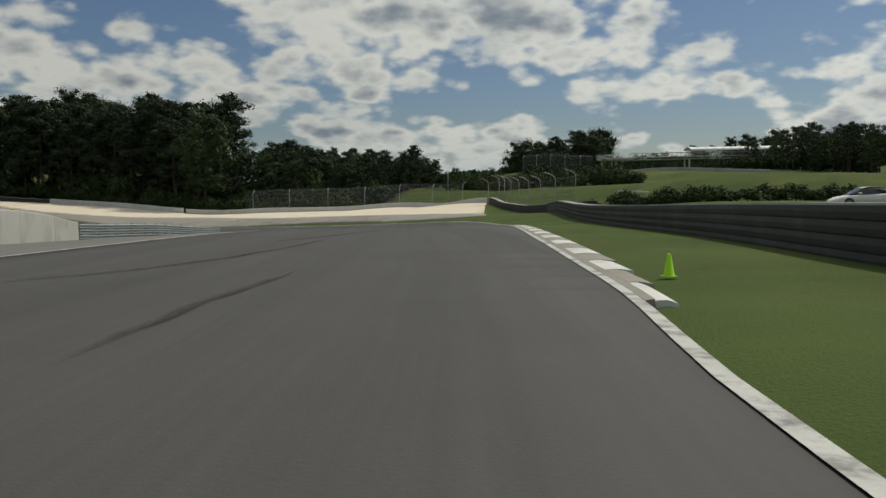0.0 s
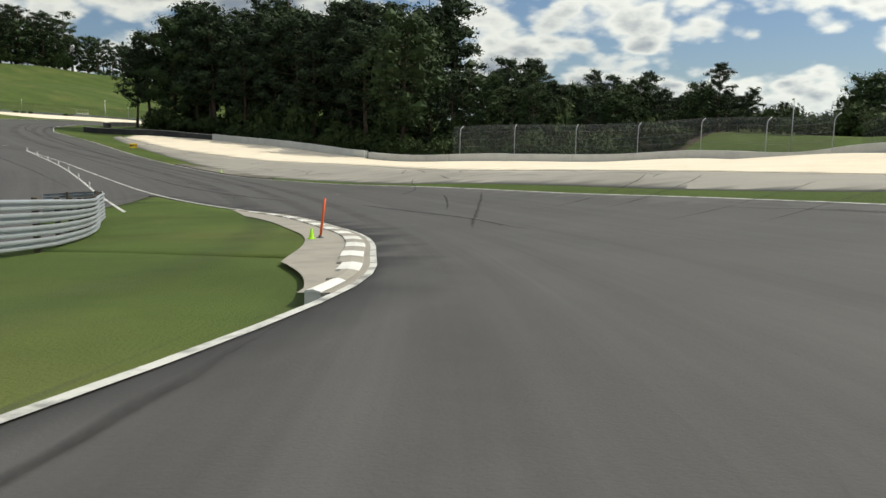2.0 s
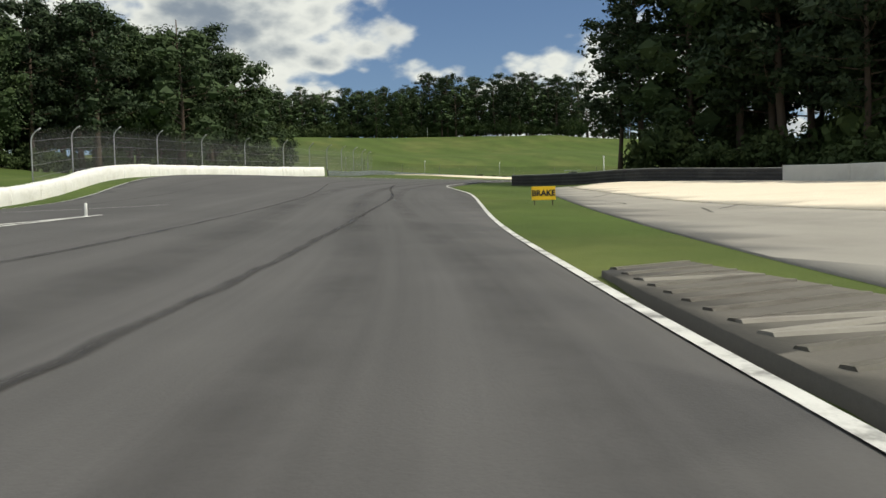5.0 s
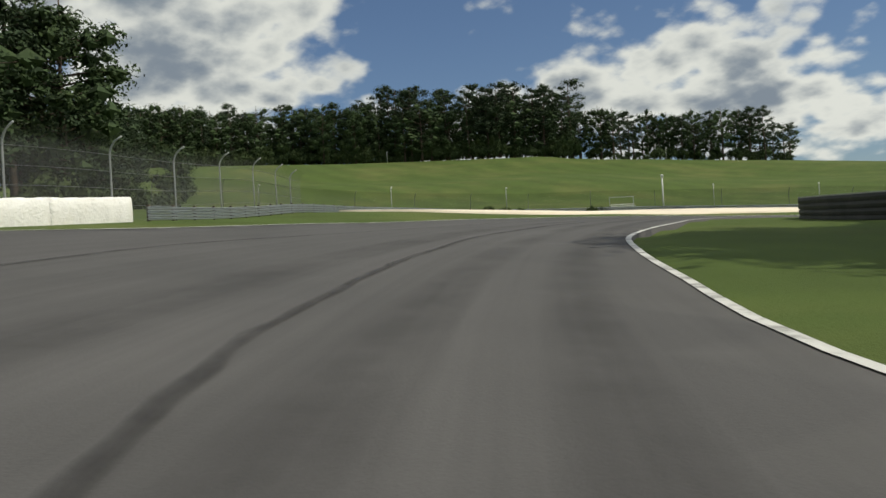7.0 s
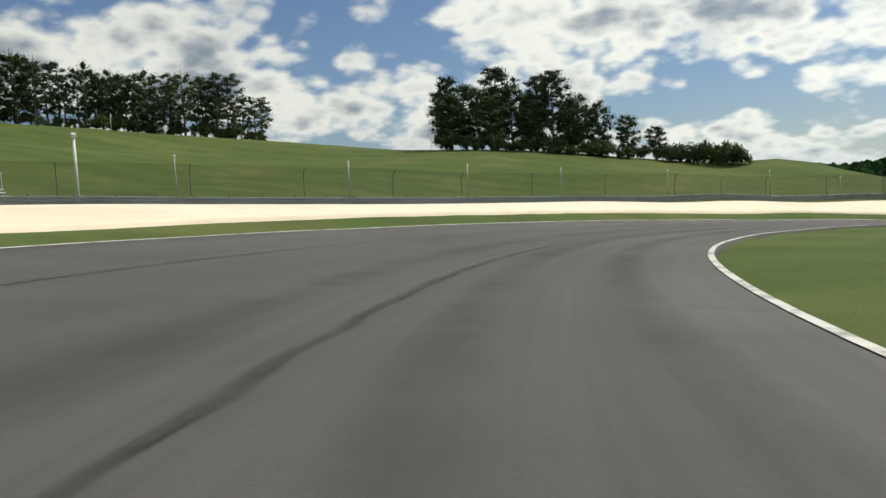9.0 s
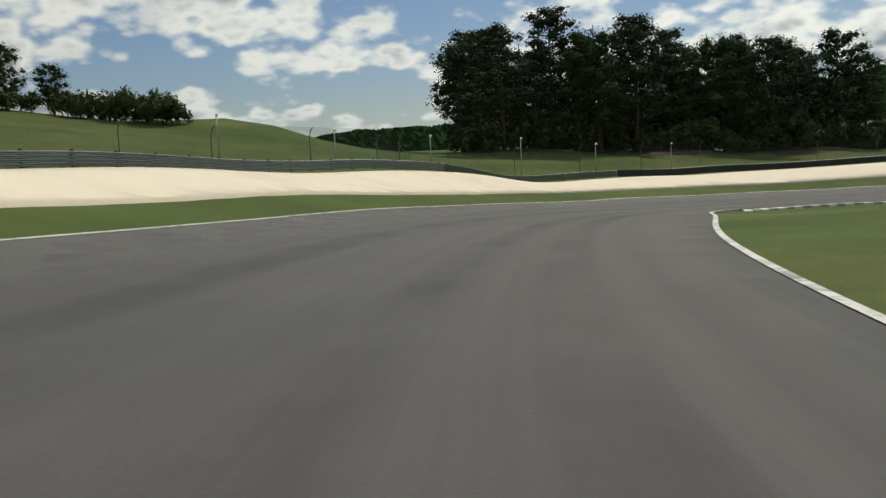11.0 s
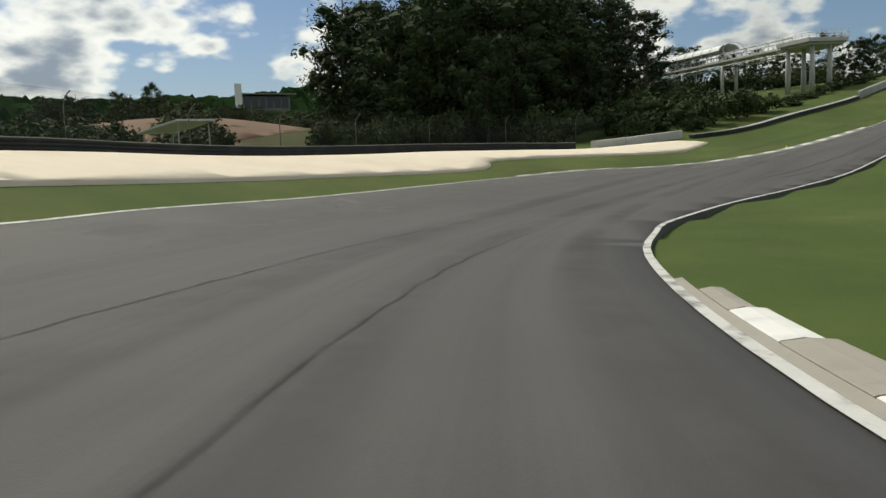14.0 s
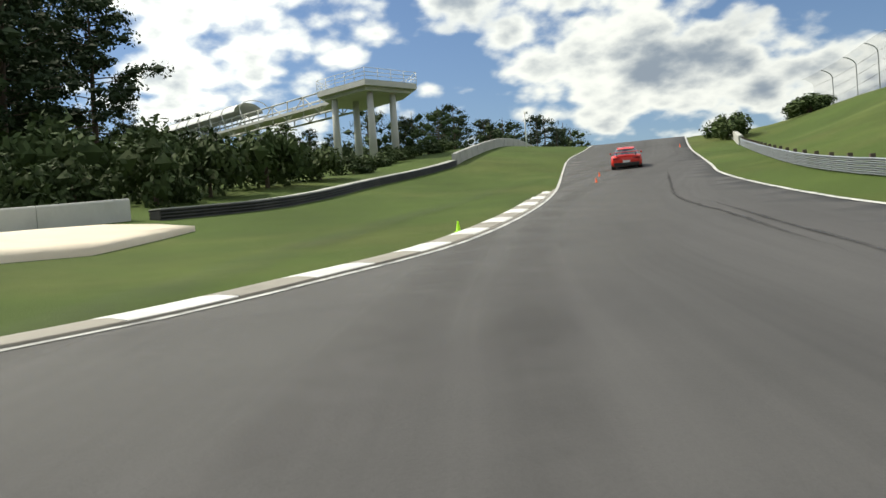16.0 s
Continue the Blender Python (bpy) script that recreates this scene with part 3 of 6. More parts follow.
# ---- the land ----
def build_ground():
    pts = []
    step = 2.5
    gx, gy = np.meshgrid(np.arange(-300, 160, step), np.arange(-60, 430, step))
    near = np.stack([gx.ravel(), gy.ravel()], 1)
    d = np.full(len(near), 1e9)
    for k in range(0, len(ROAD), 3):
        d = np.minimum(d, (near[:, 0] - ROAD[k, 0]) ** 2 + (near[:, 1] - ROAD[k, 1]) ** 2)
    d = np.sqrt(d)
    ix, iy = np.round((near[:, 0] + 300) / step).astype(int), np.round((near[:, 1] + 60) / step).astype(int)
    keep = (d < 42) | ((ix % 3 == 0) & (iy % 3 == 0))
    pts.append(near[keep])
    gx, gy = np.meshgrid(np.arange(-900, 901, 30) - 60.0, np.arange(-900, 901, 30) + 170.0)
    far = np.stack([gx.ravel(), gy.ravel()], 1)
    far = far[(far[:, 0] < -303) | (far[:, 0] > 163) | (far[:, 1] < -63) | (far[:, 1] > 433)]
    pts.append(far)
    ring = [(math.cos(a) * r - 60, math.sin(a) * r + 170) for r in (1700, 3200, 4600) for a in np.linspace(0, 2 * math.pi, 48, endpoint=False)]
    pts.append(np.array(ring))
    p = np.concatenate(pts)
    res = delaunay_2d_cdt([Vector(q) for q in p], [], [], 0, 1e-4)
    v2 = np.array([tuple(v) for v in res[0]])
    z = ground_z(v2[:, 0], v2[:, 1])
    away = np.hypot(v2[:, 0] + 60, v2[:, 1] - 170)
    z = z * np.clip(1.6 - away / 900, 0, 1)
    bed = np.concatenate([RE, LE2[::-1], JL[::-1][1:], JR[::-1], LE1[::-1][1:]])
    z[inside(bed, v2)] -= 0.22
    faces = []
    for f in res[2]:
        a, b, c = (v2[i] for i in f[:3])
        faces.append(f if (b[0] - a[0]) * (c[1] - a[1]) - (b[1] - a[1]) * (c[0] - a[0]) > 0 else f[::-1])
    ob = new("ground", mesh_of("ground", np.column_stack([v2, z]), faces, M_GRASS, True))
    tagged(ob, "mown green grass land rising to hills round the track", "grass", "", "structure")


# edges of the asphalt, in the order of driving
RIGHT_EDGE = [
    (1.7, -70), (1.7, -8), (1.72, 0), (1.88, 4.9), (2.09, 7), (2.33, 9.5), (2.47, 12.5), (2.61, 16), (3.2, 28), (3.8, 38), (4.3, 48), (4.6, 60), (4, 73), (0.9, 85),
    (-6.3, 97.8), (-15, 107.8), (-24.2, 116.8), (-32, 122.8), (-42.3, 128.6), (-47, 130.6), (-51, 132.1), (-54.7, 134.2), (-58.7, 136.8), (-67.8, 142.6),
    (-78.7, 149.5), (-98.3, 162.6), (-108, 168.1), (-115.4, 172.2), (-119.9, 176.2), (-123.6, 179.8), (-127.2, 183.8), (-130.4, 188.8), (-133.1, 193.7), (-136, 198.8),
    (-138.6, 204.7), (-140.6, 211.3), (-142, 218.9), (-142.5, 226.2), (-142.3, 233.8), (-141.3, 242.1), (-139.1, 251.5),]
RIGHT_EDGE_2 = [
    (-139.1, 251.5), (-135.9, 259.3), (-132.4, 266), (-126.2, 274.9), (-118, 284.2), (-111.2, 292), (-105, 297.9), (-101.3, 300.2), (-97.4, 302.4), (-92.5, 304.7),
    (-88.1, 306.4), (-83.5, 307.9), (-74.7, 309.9), (-67.7, 310.9), (-61.5, 311.2), (-54.3, 310.9), (-49.2, 310.1), (-44.1, 308.9), (-35.1, 305.1), (-26.2, 299.7),
    (-19.3, 295.1), (-10.5, 289.1), (-1.9, 283.5), (9.7, 274.9), (16.6, 268.8), (31.3, 256), (41.3, 247), (62.3, 227.5), (92.3, 199.5), (122.3, 169.5),]
LEFT_EDGE = [
    (-12, -70), (-10, 0), (-9.2, 15), (-8.8, 30), (-8.7, 44), (-8.9, 52), (-9.3, 58), (-9.9, 63), (-10.3, 69), (-11.4, 75), (-13.4, 79.8),
    (-15, 83.2), (-16.9, 86.5), (-19.3, 89.8), (-22.9, 94.3), (-26.4, 97.8), (-30.8, 101), (-37, 105.4), (-44, 110)]
JOIN_RIGHT = [(-44, 109.8), (-41.5, 104.5), (-41, 100), (-39.5, 95.5), (-33, 91.5), (-27.5, 84), (-25, 76), (-23.6, 66), (-23.6, 56), (-23.8, 47), (-21.5, 30), (-20, 20)]
JOIN_LEFT = [(-40, 20), (-42, 60), (-50, 92), (-62, 111), (-78, 124), (-90, 132.5), (-103, 138.8), (-122.8, 148), (-132.2, 155.6), (-135.6, 163.6), (-138.2, 172.5)]
LEFT_EDGE_2 = [
    (-138.2, 172.5), (-140.7, 177.6), (-144, 183.4), (-147.3, 189.5), (-150.1, 196), (-152.4, 203), (-154.3, 210), (-155.9, 216.5), (-157, 223), (-157.5, 229.5),
    (-156.9, 235.5), (-155.6, 241), (-154.1, 247), (-152.2, 252.6), (-150.2, 258), (-147.7, 263.5), (-144.3, 269.8), (-138.3, 279.8), (-128.6, 293),
    (-117.4, 304.2), (-105, 312.1), (-97, 316.1), (-79.2, 321.7), (-63.7, 323.9), (-54.2, 323.6), (-45.2, 322.7), (-26.7, 317.7),
    (-13.7, 310.5), (-9.7, 305.5), (-8, 301.3), (-5.5, 297.9), (-0.9, 292.9), (11.7, 282.6), (36.2, 264.7), (48.3, 253.5), (69.3, 235.5), (99.3, 207.5), (129.3, 177.5)]
RE, LE1 = (smooth_line(p, 1.6) for p in (RIGHT_EDGE + RIGHT_EDGE_2[1:], LEFT_EDGE))
LE2, JR, JL = (smooth_line(p, 1.6) for p in (LEFT_EDGE_2, JOIN_RIGHT, JOIN_LEFT))


def build_road():
    outline = np.concatenate([RE, LE2[::-1], JL[::-1][1:], JR[::-1], LE1[::-1][1:]])
    road = patch("road", outline, M_ASPHALT, 0.06, 1.7, "wide grey asphalt race track, worn and marked by tyres", "road")
    v = np.array([tuple(q.co) for q in road.data.vertices])
    run = np.r_[0, np.cumsum(np.linalg.norm(np.diff(ROAD[:, :2], axis=0), axis=1))]
    near = np.array([((ROAD[:, :2] - q[:2]) ** 2).sum(1).argmin() for q in v])
    off = v[:, :2] - ROAD[near, :2]
    side, ahead = ROAD[near, 3:5], np.stack([-ROAD[near, 4], ROAD[near, 3]], 1)
    lane = np.stack([(off * side).sum(1), run[near] + (off * ahead).sum(1), np.zeros(len(v))], 1)
    road.data.attributes.new("lane", "FLOAT_VECTOR", "POINT").data.foreach_set("vector", lane.ravel().astype(np.float32))
    shoulder = [(-12, -70), (-10, 0), (-9.2, 15), (-8.8, 30), (-9.0, 37), (-21.1, 44.5), (-17.6, 31.7), (-15.1, 14), (-13.2, 0), (-12.7, -60)]
    patch("pavement_3", smooth_line(shoulder[:5], 2.0).tolist() + smooth_line(shoulder[5:], 2.0).tolist(), M_SHOULDER, 0.045, 2.0, "pale grey asphalt shoulder between track and wall", "shoulder")
    k0, k1 = int(np.argmax(LE1[:, 1] > 78)), int(np.argmax(JR[:, 1] < 80))
    island = np.concatenate([offset_line(LE1[k0:-1], -0.12), offset_line(JR[1:k1], -0.12)])
    patch("verge", island, M_GRASS, 0.055, 1.6, "tongue of mown grass between two joining roads", "grass", "structure", 0.3)
    # the painted edges
    for nm, line, w0, w1 in (("edge_line_1", RE[:-2], -0.15, 0.0), ("edge_line_2", LE1[:-4], 0.0, 0.13), ("edge_line_3", LE2, 0.0, 0.13), ("edge_line_4", JL[40:], 0.0, 0.13)):
        strip(nm, line, w0, w1, M_LINE, 0.074, "worn white line painted along the asphalt edge", "road marking")
    # the long white lines where the second road joins
    vee_a = smooth_line([(-30.6, 101), (-36.3, 105), (-45.8, 111.7), (-55, 118.4), (-63, 124), (-74, 131.6), (-87.6, 140)], 1.5)
    vee_b = smooth_line([(-37.5, 100), (-41.4, 103.5), (-47.7, 108.9), (-56, 116), (-66.5, 124.6), (-75.5, 131.4), (-87.6, 140)], 1.5)
    strip("lane_line_1", vee_a, -0.09, 0.09, M_LINE, 0.074, "white painted lane line where two roads join", "road marking")
    strip("lane_line_2", vee_b, -0.09, 0.09, M_LINE, 0.074, "white painted lane line where two roads join", "road marking")
    cross = smooth_line([(-91, 134), (-95, 144)], 1.0)
    strip("lane_line_3", cross, -0.05, 0.05, M_LINE, 0.074, "thin white line painted across the joining road", "road marking")


GRAVEL_A_LOW = [(5.9, 112), (-5, 115.5), (-19, 124), (-31, 134), (-44, 146.5), (-54, 153.5), (-62, 156), (-74, 160.5), (-86, 165), (-98, 172), (-104.5, 176)]
WALL_A = [(8.4, 143.4), (0.5, 155), (-8, 161), (-17, 165), (-26, 166.6), (-35, 166.8), (-43, 168.3), (-57, 174.7)]
WALL_A2 = [(-58.5, 176.5), (-70, 179.2), (-81, 182), (-92.4, 185.1)]
WALL_A3 = [(-92.4, 185.1), (-98, 184.5), (-104.5, 183), (-111, 181.5), (-118, 181.5)]
APRON_LOW = [(5, 92), (0, 95), (-5.3, 100.8), (-14.2, 110.6), (-23.8, 119.2), (-32, 124.6), (-42.3, 131.4), (-47.5, 133.6), (-52.5, 136.4), (-57, 139.2), (-62, 142.9), (-65.9, 145.6), (-73.2, 150.8), (-89.8, 162.4), (-102, 171.5), (-106.5, 176)]


def build_runoff():
    low, up = smooth_line(GRAVEL_A_LOW, 2.0), smooth_line(APRON_LOW, 2.0)
    wall = np.concatenate([smooth_line(WALL_A, 2.0), smooth_line(WALL_A2, 2.0), smooth_line(WALL_A3[:3], 2.0)])
    apron = np.concatenate([up, [(-106.5, 178)], low[::-1], [(5.6, 100)]])
    patch("pavement_1", apron, M_APRON, 0.05, 2.4, "pale grey-brown compacted run-off apron with dark tyre marks", "run-off apron")
    bed = np.concatenate([low, [(-106, 181)], offset_line(wall, -0.4)[::-1][4:], [(7, 130)]])
    patch("gravel_bed_1", bed, M_GRAVEL, 0.09, 2.4, "raked cream gravel trap below a pale barrier", "gravel trap")
    low = [(-168, 197.3), (-161.8, 201.2), (-158.8, 206.5), (-158.1, 211.1), (-160.3, 222.3), (-160.5, 234.2), (-158.1, 245.3), (-154.6, 256.1), (-149.9, 266.6), (-144.5, 276.3), (-138.3, 285.8), (-131.5, 294.8), (-123.7, 303.1), (-114.6, 310.4), (-105, 316), (-94.3, 320.7), (-83.6, 324.1), (-72.4, 326.4), (-61, 327.4), (-49.8, 326.8), (-38.4, 324.6), (-27.5, 321.6), (-16.9, 316.6), (-11.7, 316.5), (-1.7, 308.5), (3.3, 300.5)]
    high = [(-168.6, 198), (-170.6, 201.5), (-177.1, 209.9), (-182.2, 218.9), (-184.6, 228.6), (-182.7, 237.2), (-176.8, 246.4), (-170.9, 255.4), (-164.4, 264.2), (-158.1, 273.3), (-151.6, 281.7), (-144.3, 289.7), (-136.6, 297.4), (-128.9, 305.4), (-121.5, 313.1), (-113, 318.4), (-103.2, 323.3), (-93.3, 327.8), (-83.3, 331.3), (-72.9, 333.9), (-62.5, 335.1), (-51.7, 335.2), (-41.1, 334.4), (-30.6, 332.5), (-20.2, 329.7), (-10.2, 326.1), (-1.4, 321.1), (8.2, 309.5), (12.5, 300), (9.8, 297.3)]
    patch("gravel_bed_2", np.concatenate([smooth_line(low, 2.0), smooth_line(high, 2.0)[::-1]]), M_GRAVEL, 0.16, 1.8, "long curved cream gravel trap outside the bend", "gravel trap")


def build_rib_field():
    """Ribbed concrete beside the exit: low bars of concrete across a slab of darker colour."""
    inner = smooth_line([(-48.8, 131.6), (-51, 132.4), (-54.7, 134.5), (-58.7, 137.1), (-67.8, 142.9)], 0.6)
    outer = smooth_line([(-48.4, 133.4), (-52.3, 136.2), (-54.9, 138), (-59.5, 141.3), (-62.3, 142.9), (-68, 145)], 0.6)
    slab = patch("pavement_2", np.concatenate([inner, outer[::-1]]), M_GAP, 0.09, 1.2, "ribbed weathered concrete strip beside the track", "kerb")
    n = 84
    for i in range(n):
        t = (i + 0.5) / n
        a = inner[min(len(inner) - 1, int(t * len(inner)))]
        b = outer[min(len(outer) - 1, int(t * len(outer)))]
        d = (b - a) / (np.linalg.norm(b - a) + 1e-6)
        a, b = a + d * 0.25, b - d * 0.12
        ln = np.array([a + (b - a) * k / 3 for k in range(4)])
        v, f = sweep(ln, [(-0.08, 0.07), (-0.05, 0.118), (0.05, 0.118), (0.08, 0.07)], True)
        child("rib", mesh_of("rib", v, f, M_CONC), slab)


def build_kerb(name, line, width, side, label, block=1.55, first_white=True, white=M_KERBW, pad=0.0, fall=0.0):
    """A sloped kerb of blocks, painted white and bare in turn, on the given side of a run of points."""
    root = thing(name, label, "kerb", "painted kerbs", (0, 0, 0))
    lip = line + sides(line) * side * 0.05
    v, f = sweep(lip, [(-0.07, -0.3), (-0.06, 0.078), (0.05, 0.096), (0.08, -0.3)], True)
    child("lip", mesh_of("lip", v, f, M_KERBC), root, "scuffed concrete lip")
    s = np.r_[0, np.cumsum(np.linalg.norm(np.diff(line, axis=0), axis=1))]
    if pad:
        grow = np.clip(np.minimum(s, s[-1] - s) / 5.0, 0.05, 1)
        a, b = 0.1 * side * np.ones(len(s)), (0.12 + width * 0.5 + (pad - width * 0.5) * grow) * side
        strip("pad", line, np.minimum(a, b), np.maximum(a, b), M_KERBC, 0.088, "plain worn concrete pad", parent=root, across=2)
    k = 0
    while (k + 1) * block < s[-1]:
        want = np.linspace(k * block + 0.015, (k + 1) * block - 0.015, 4)
        seg = np.stack([np.interp(want, s, line[:, 0]), np.interp(want, s, line[:, 1])], 1)
        seg = seg if side > 0 else seg
        w = width * min(1.0, 0.35 + 2.2 * min((k + 0.5) * block, s[-1] - (k + 0.5) * block) / s[-1] * 2)
        o0, o1 = 0.12 * side, (0.12 + w) * side
        d = fall * max(0.0, 1 - k / 7)
        t0 = 0.09 - 0.35 * d
        prof = [(o0, -0.4), (o0, t0), (o0 + 0.02 * side, t0 + 0.008), ((o0 + o1) / 2, 0.12 - 0.65 * d), (o1 - 0.02 * side, 0.108 - d), (o1, 0.10 - d), (o1, -0.4)]
        v, f = sweep(seg, prof, True)
        if side < 0:
            f = [q[::-1] for q in f]
        child("block", mesh_of("block", v, f, white if (k % 2 == 0) == first_white else M_KERBC), root)
        k += 1
    return root


def build_kerbs():
    def cut(line, y0, y1, axis=1):
        v = line[:, axis]
        return line[(v >= min(y0, y1)) & (v <= max(y0, y1))]
    fine = smooth_line(RIGHT_EDGE, 0.5)
    build_kerb("kerb", cut(fine, 8.3, 50.5), 0.55, 1, "low concrete kerb with white painted blocks beside grass", 1.9, fall=0.06)
    fine = smooth_line(LEFT_EDGE, 0.5)
    build_kerb("kerb", cut(fine, 73.3, 101), 0.46, -1, "wide apex kerb of white and bare concrete blocks", 1.4, True, M_KERBW, 1.5)
    fine = smooth_line(RIGHT_EDGE_2, 0.5)
    build_kerb("kerb", cut(fine, -102.2, -58, 0), 0.5, 1, "curved kerb of white and bare concrete blocks inside the bend", 1.6, fall=0.14)
    fine = smooth_line(LEFT_EDGE_2, 0.5)
    seg = fine[(fine[:, 0] > -20) & (fine[:, 0] < 14) & (fine[:, 1] > 274)]
    build_kerb("kerb", seg, 0.6, -1, "narrow worn white kerb along the rising exit", 1.6, True)


def build_marks():
    """Rubber laid by tyres, tar seams and the duller lane that most cars take, as thin films on the asphalt."""
    seams = [
        ([(-22, 107), (-29.2, 112), (-33.4, 114.4), (-37.2, 116.7), (-42.4, 119.8), (-49.8, 124.8), (-56.3, 129.5), (-60.4, 132.4), (-70.1, 138.8), (-84.4, 148), (-96.9, 156.2), (-109, 163), (-117.7, 168.3), (-120.2, 170.3), (-124.5, 174.3), (-128.3, 178.4), (-130.3, 180.7), (-132.9, 184.5), (-136.5, 190), (-138.1, 193), (-140.9, 198.7), (-142.5, 202.6), (-144.3, 207.2), (-145.4, 210.9), (-146.5, 217.5), (-147.1, 224.8), (-147.1, 231), (-146.7, 238.8), (-145.6, 243.5), (-144.9, 247.1), (-142, 255), (-137, 264)], 0.14),
        ([(-28, 104.7), (-31.5, 107.1), (-32.9, 108.1), (-36.3, 110.3), (-46.7, 117.3), (-58, 125.5)], 0.14),
        ([(-23.6, 102.3), (-31, 106.9), (-45.3, 116.4), (-60.6, 127.6), (-67.7, 132.6), (-80.7, 140.8), (-104, 154.8), (-122.1, 164.5), (-131.3, 172), (-136.1, 179.7), (-138.9, 184.6), (-143.3, 191.9), (-145.2, 195.7), (-147.4, 200.4), (-149.5, 205.5), (-150.6, 209.3), (-151.8, 214), (-153, 224), (-152.7, 234.6), (-152.2, 239), (-150.3, 248.7), (-148.2, 254.8), (-142, 267), (-134, 279)], 0.09),
        ([(-45, 105.9), (-58.7, 115.2), (-80, 129), (-108.9, 147.7), (-122, 156)], 0.09), ([(0.1, 56), (0.5, 65.4), (0.5, 76.9), (-1.6, 87.5), (-8, 96.5)], 0.16), ([(-11.3, 86.9), (-12.9, 89.6), (-17, 95.6), (-26.7, 105.6)], 0.16),
        ([(-6.7, 54.9), (-7.4, 57.4), (-8.1, 61.4), (-9.5, 67.9), (-10.6, 72)], 0.1), ([(-5.5, 54.6), (-5.5, 56.5), (-5.2, 58.7), (-5.2, 63)], 0.12), ([(-21.5, 299.7), (-19.9, 298.6), (-15.4, 295)], 0.08),
        ([(-38.1, 110.2), (-37.6, 109.2), (-36.6, 109.1), (-36.2, 108.5), (-34.8, 108.3)], 0.06), ([(-149.3, 204.8), (-150.1, 207.3), (-151.2, 210.2), (-152.9, 216.3)], 0.07), ([(-146.4, 203.2), (-147.3, 204.8), (-147.9, 206.3)], 0.07),
        ([(-59.7, 124.3), (-53.6, 122.8), (-48.1, 120.5), (-44.2, 118.6)], 0.1),
        ([(-2.7, 5.2), (-2.7, 7), (-2.6, 9.1), (-2.3, 12.9)], 0.12), ([(-6.8, 9), (-6.1, 10.7), (-4.7, 13.5), (-3.8, 18.5), (-3.4, 24)], 0.13), ([(-5.2, 20), (-3.6, 27), (-2.6, 36)], 0.16),
        ([(-1.6, 34), (-1.6, 38.8), (-1.4, 44.4), (-0.8, 54.7)], 0.1), ([(-5.6, 36), (-5.6, 40.4), (-5.5, 45.2), (-6.6, 52), (-8.6, 61.4), (-11.2, 72)], 0.14), ([(-3.5, 38.8), (-4, 43), (-6, 53.3), (-7.7, 62)], 0.12),
        ([(-5.6, 54.6), (-5.5, 61.7), (-6.2, 69)], 0.1), ([(-7.7, 64.3), (-5.2, 58.7)], 0.09), ([(-21.2, 114.2), (-18, 103), (-15.3, 93.3), (-13.4, 86.8)], 0.12), ([(-23.2, 112.4), (-20.4, 105), (-18.3, 98.8)], 0.1),
        ([(-12, 96), (-9.5, 102), (-8, 108), (-7.5, 114)], 0.08), ([(-14.5, 98), (-12, 105), (-11, 111), (-11, 117)], 0.09), ([(-26, 110), (-27, 117), (-30, 124), (-31.5, 129)], 0.08), ([(-6, 88), (-2, 95), (1, 101)], 0.08),
        ([(-9, 90), (-4.5, 98), (-2, 105)], 0.08), ([(-107.7, 300.5), (-98.7, 305.9), (-87.7, 310.5), (-73.7, 313.7), (-57.7, 314.3), (-43.7, 312.1)], 0.06), ([(-101.7, 308), (-89.7, 312.5), (-73.7, 316.5), (-55.7, 316.9), (-37.7, 313.5)], 0.06),
        ([(-23.7, 302.6), (-15.9, 296.8), (-8.6, 291.3), (2.3, 283.7)], 0.1), ([(-10.1, 292.9), (-3.1, 287.9), (2.8, 284), (10.3, 277.5), (17.1, 271.5)], 0.1)]
    for k, (pts, w) in enumerate(seams):
        line = smooth_line(pts, 0.7)
        line = line + np.random.normal(0, 0.02, line.shape)
        strip("skid_mark_%d" % (k + 1), line, -w * 0.75, w * 0.75, M_RUBBER_T, 0.078 + 0.0004 * (k % 6), "dark tyre rubber and tar smeared along the asphalt", "skid mark", "structure", None, 4, True, 0.5, True)
    strip("paint_scuff", smooth_line([(-31.8, 113.5), (-31.4, 113.3), (-30.9, 113.05)], 0.1), -0.03, 0.03, M_LINE, 0.082, "scraped white paint mark on the asphalt", "road marking", taper=True)
    # the paler, less driven strip along the outer edge, and a rubbered lane
    strip("worn_lane_1", LE2[4:-30], 0.15, 4.3, M_DUST, 0.071, "pale dusty strip of asphalt along the outer edge", "tyre wear", "structure", None, 6, False, 0, "right")
    lane = smooth_line(ROAD[20:300:6, :2], 2.0)
    for k, (off, w) in enumerate(((-1.0, 0.5), (0.7, 0.45), (-3.8, 0.8))):
        wander = off + 0.4 * np.sin(np.arange(len(lane)) / (9.0 + k) + k)
        strip("worn_lane_%d" % (k + 2), lane, wander - w, wander + w, M_LANE, 0.072 + 0.001 * k, "faint rubbered band along the driven line of the asphalt", "tyre wear", "structure", None, 6, False, 0, True)
    # short marks on the apron
    for k in range(26):
        t = random.random()
        base = smooth_line(APRON_LOW, 1.0)
        i = int((0.18 + 0.72 * t) * len(base))
        off = random.uniform(0.5, 7)
        p = base[i] + sides(base)[i] * off
        a = math.atan2(*(base[min(i + 1, len(base) - 1)] - base[i])[::-1]) - random.uniform(0.15, 0.7)
        ln = random.uniform(2.5, 8)
        bend = random.uniform(-0.8, 0.8)
        pts = [p + np.array((math.cos(a + bend * u) * ln * u, math.sin(a + bend * u) * ln * u)) for u in (0, 0.33, 0.66, 1)]
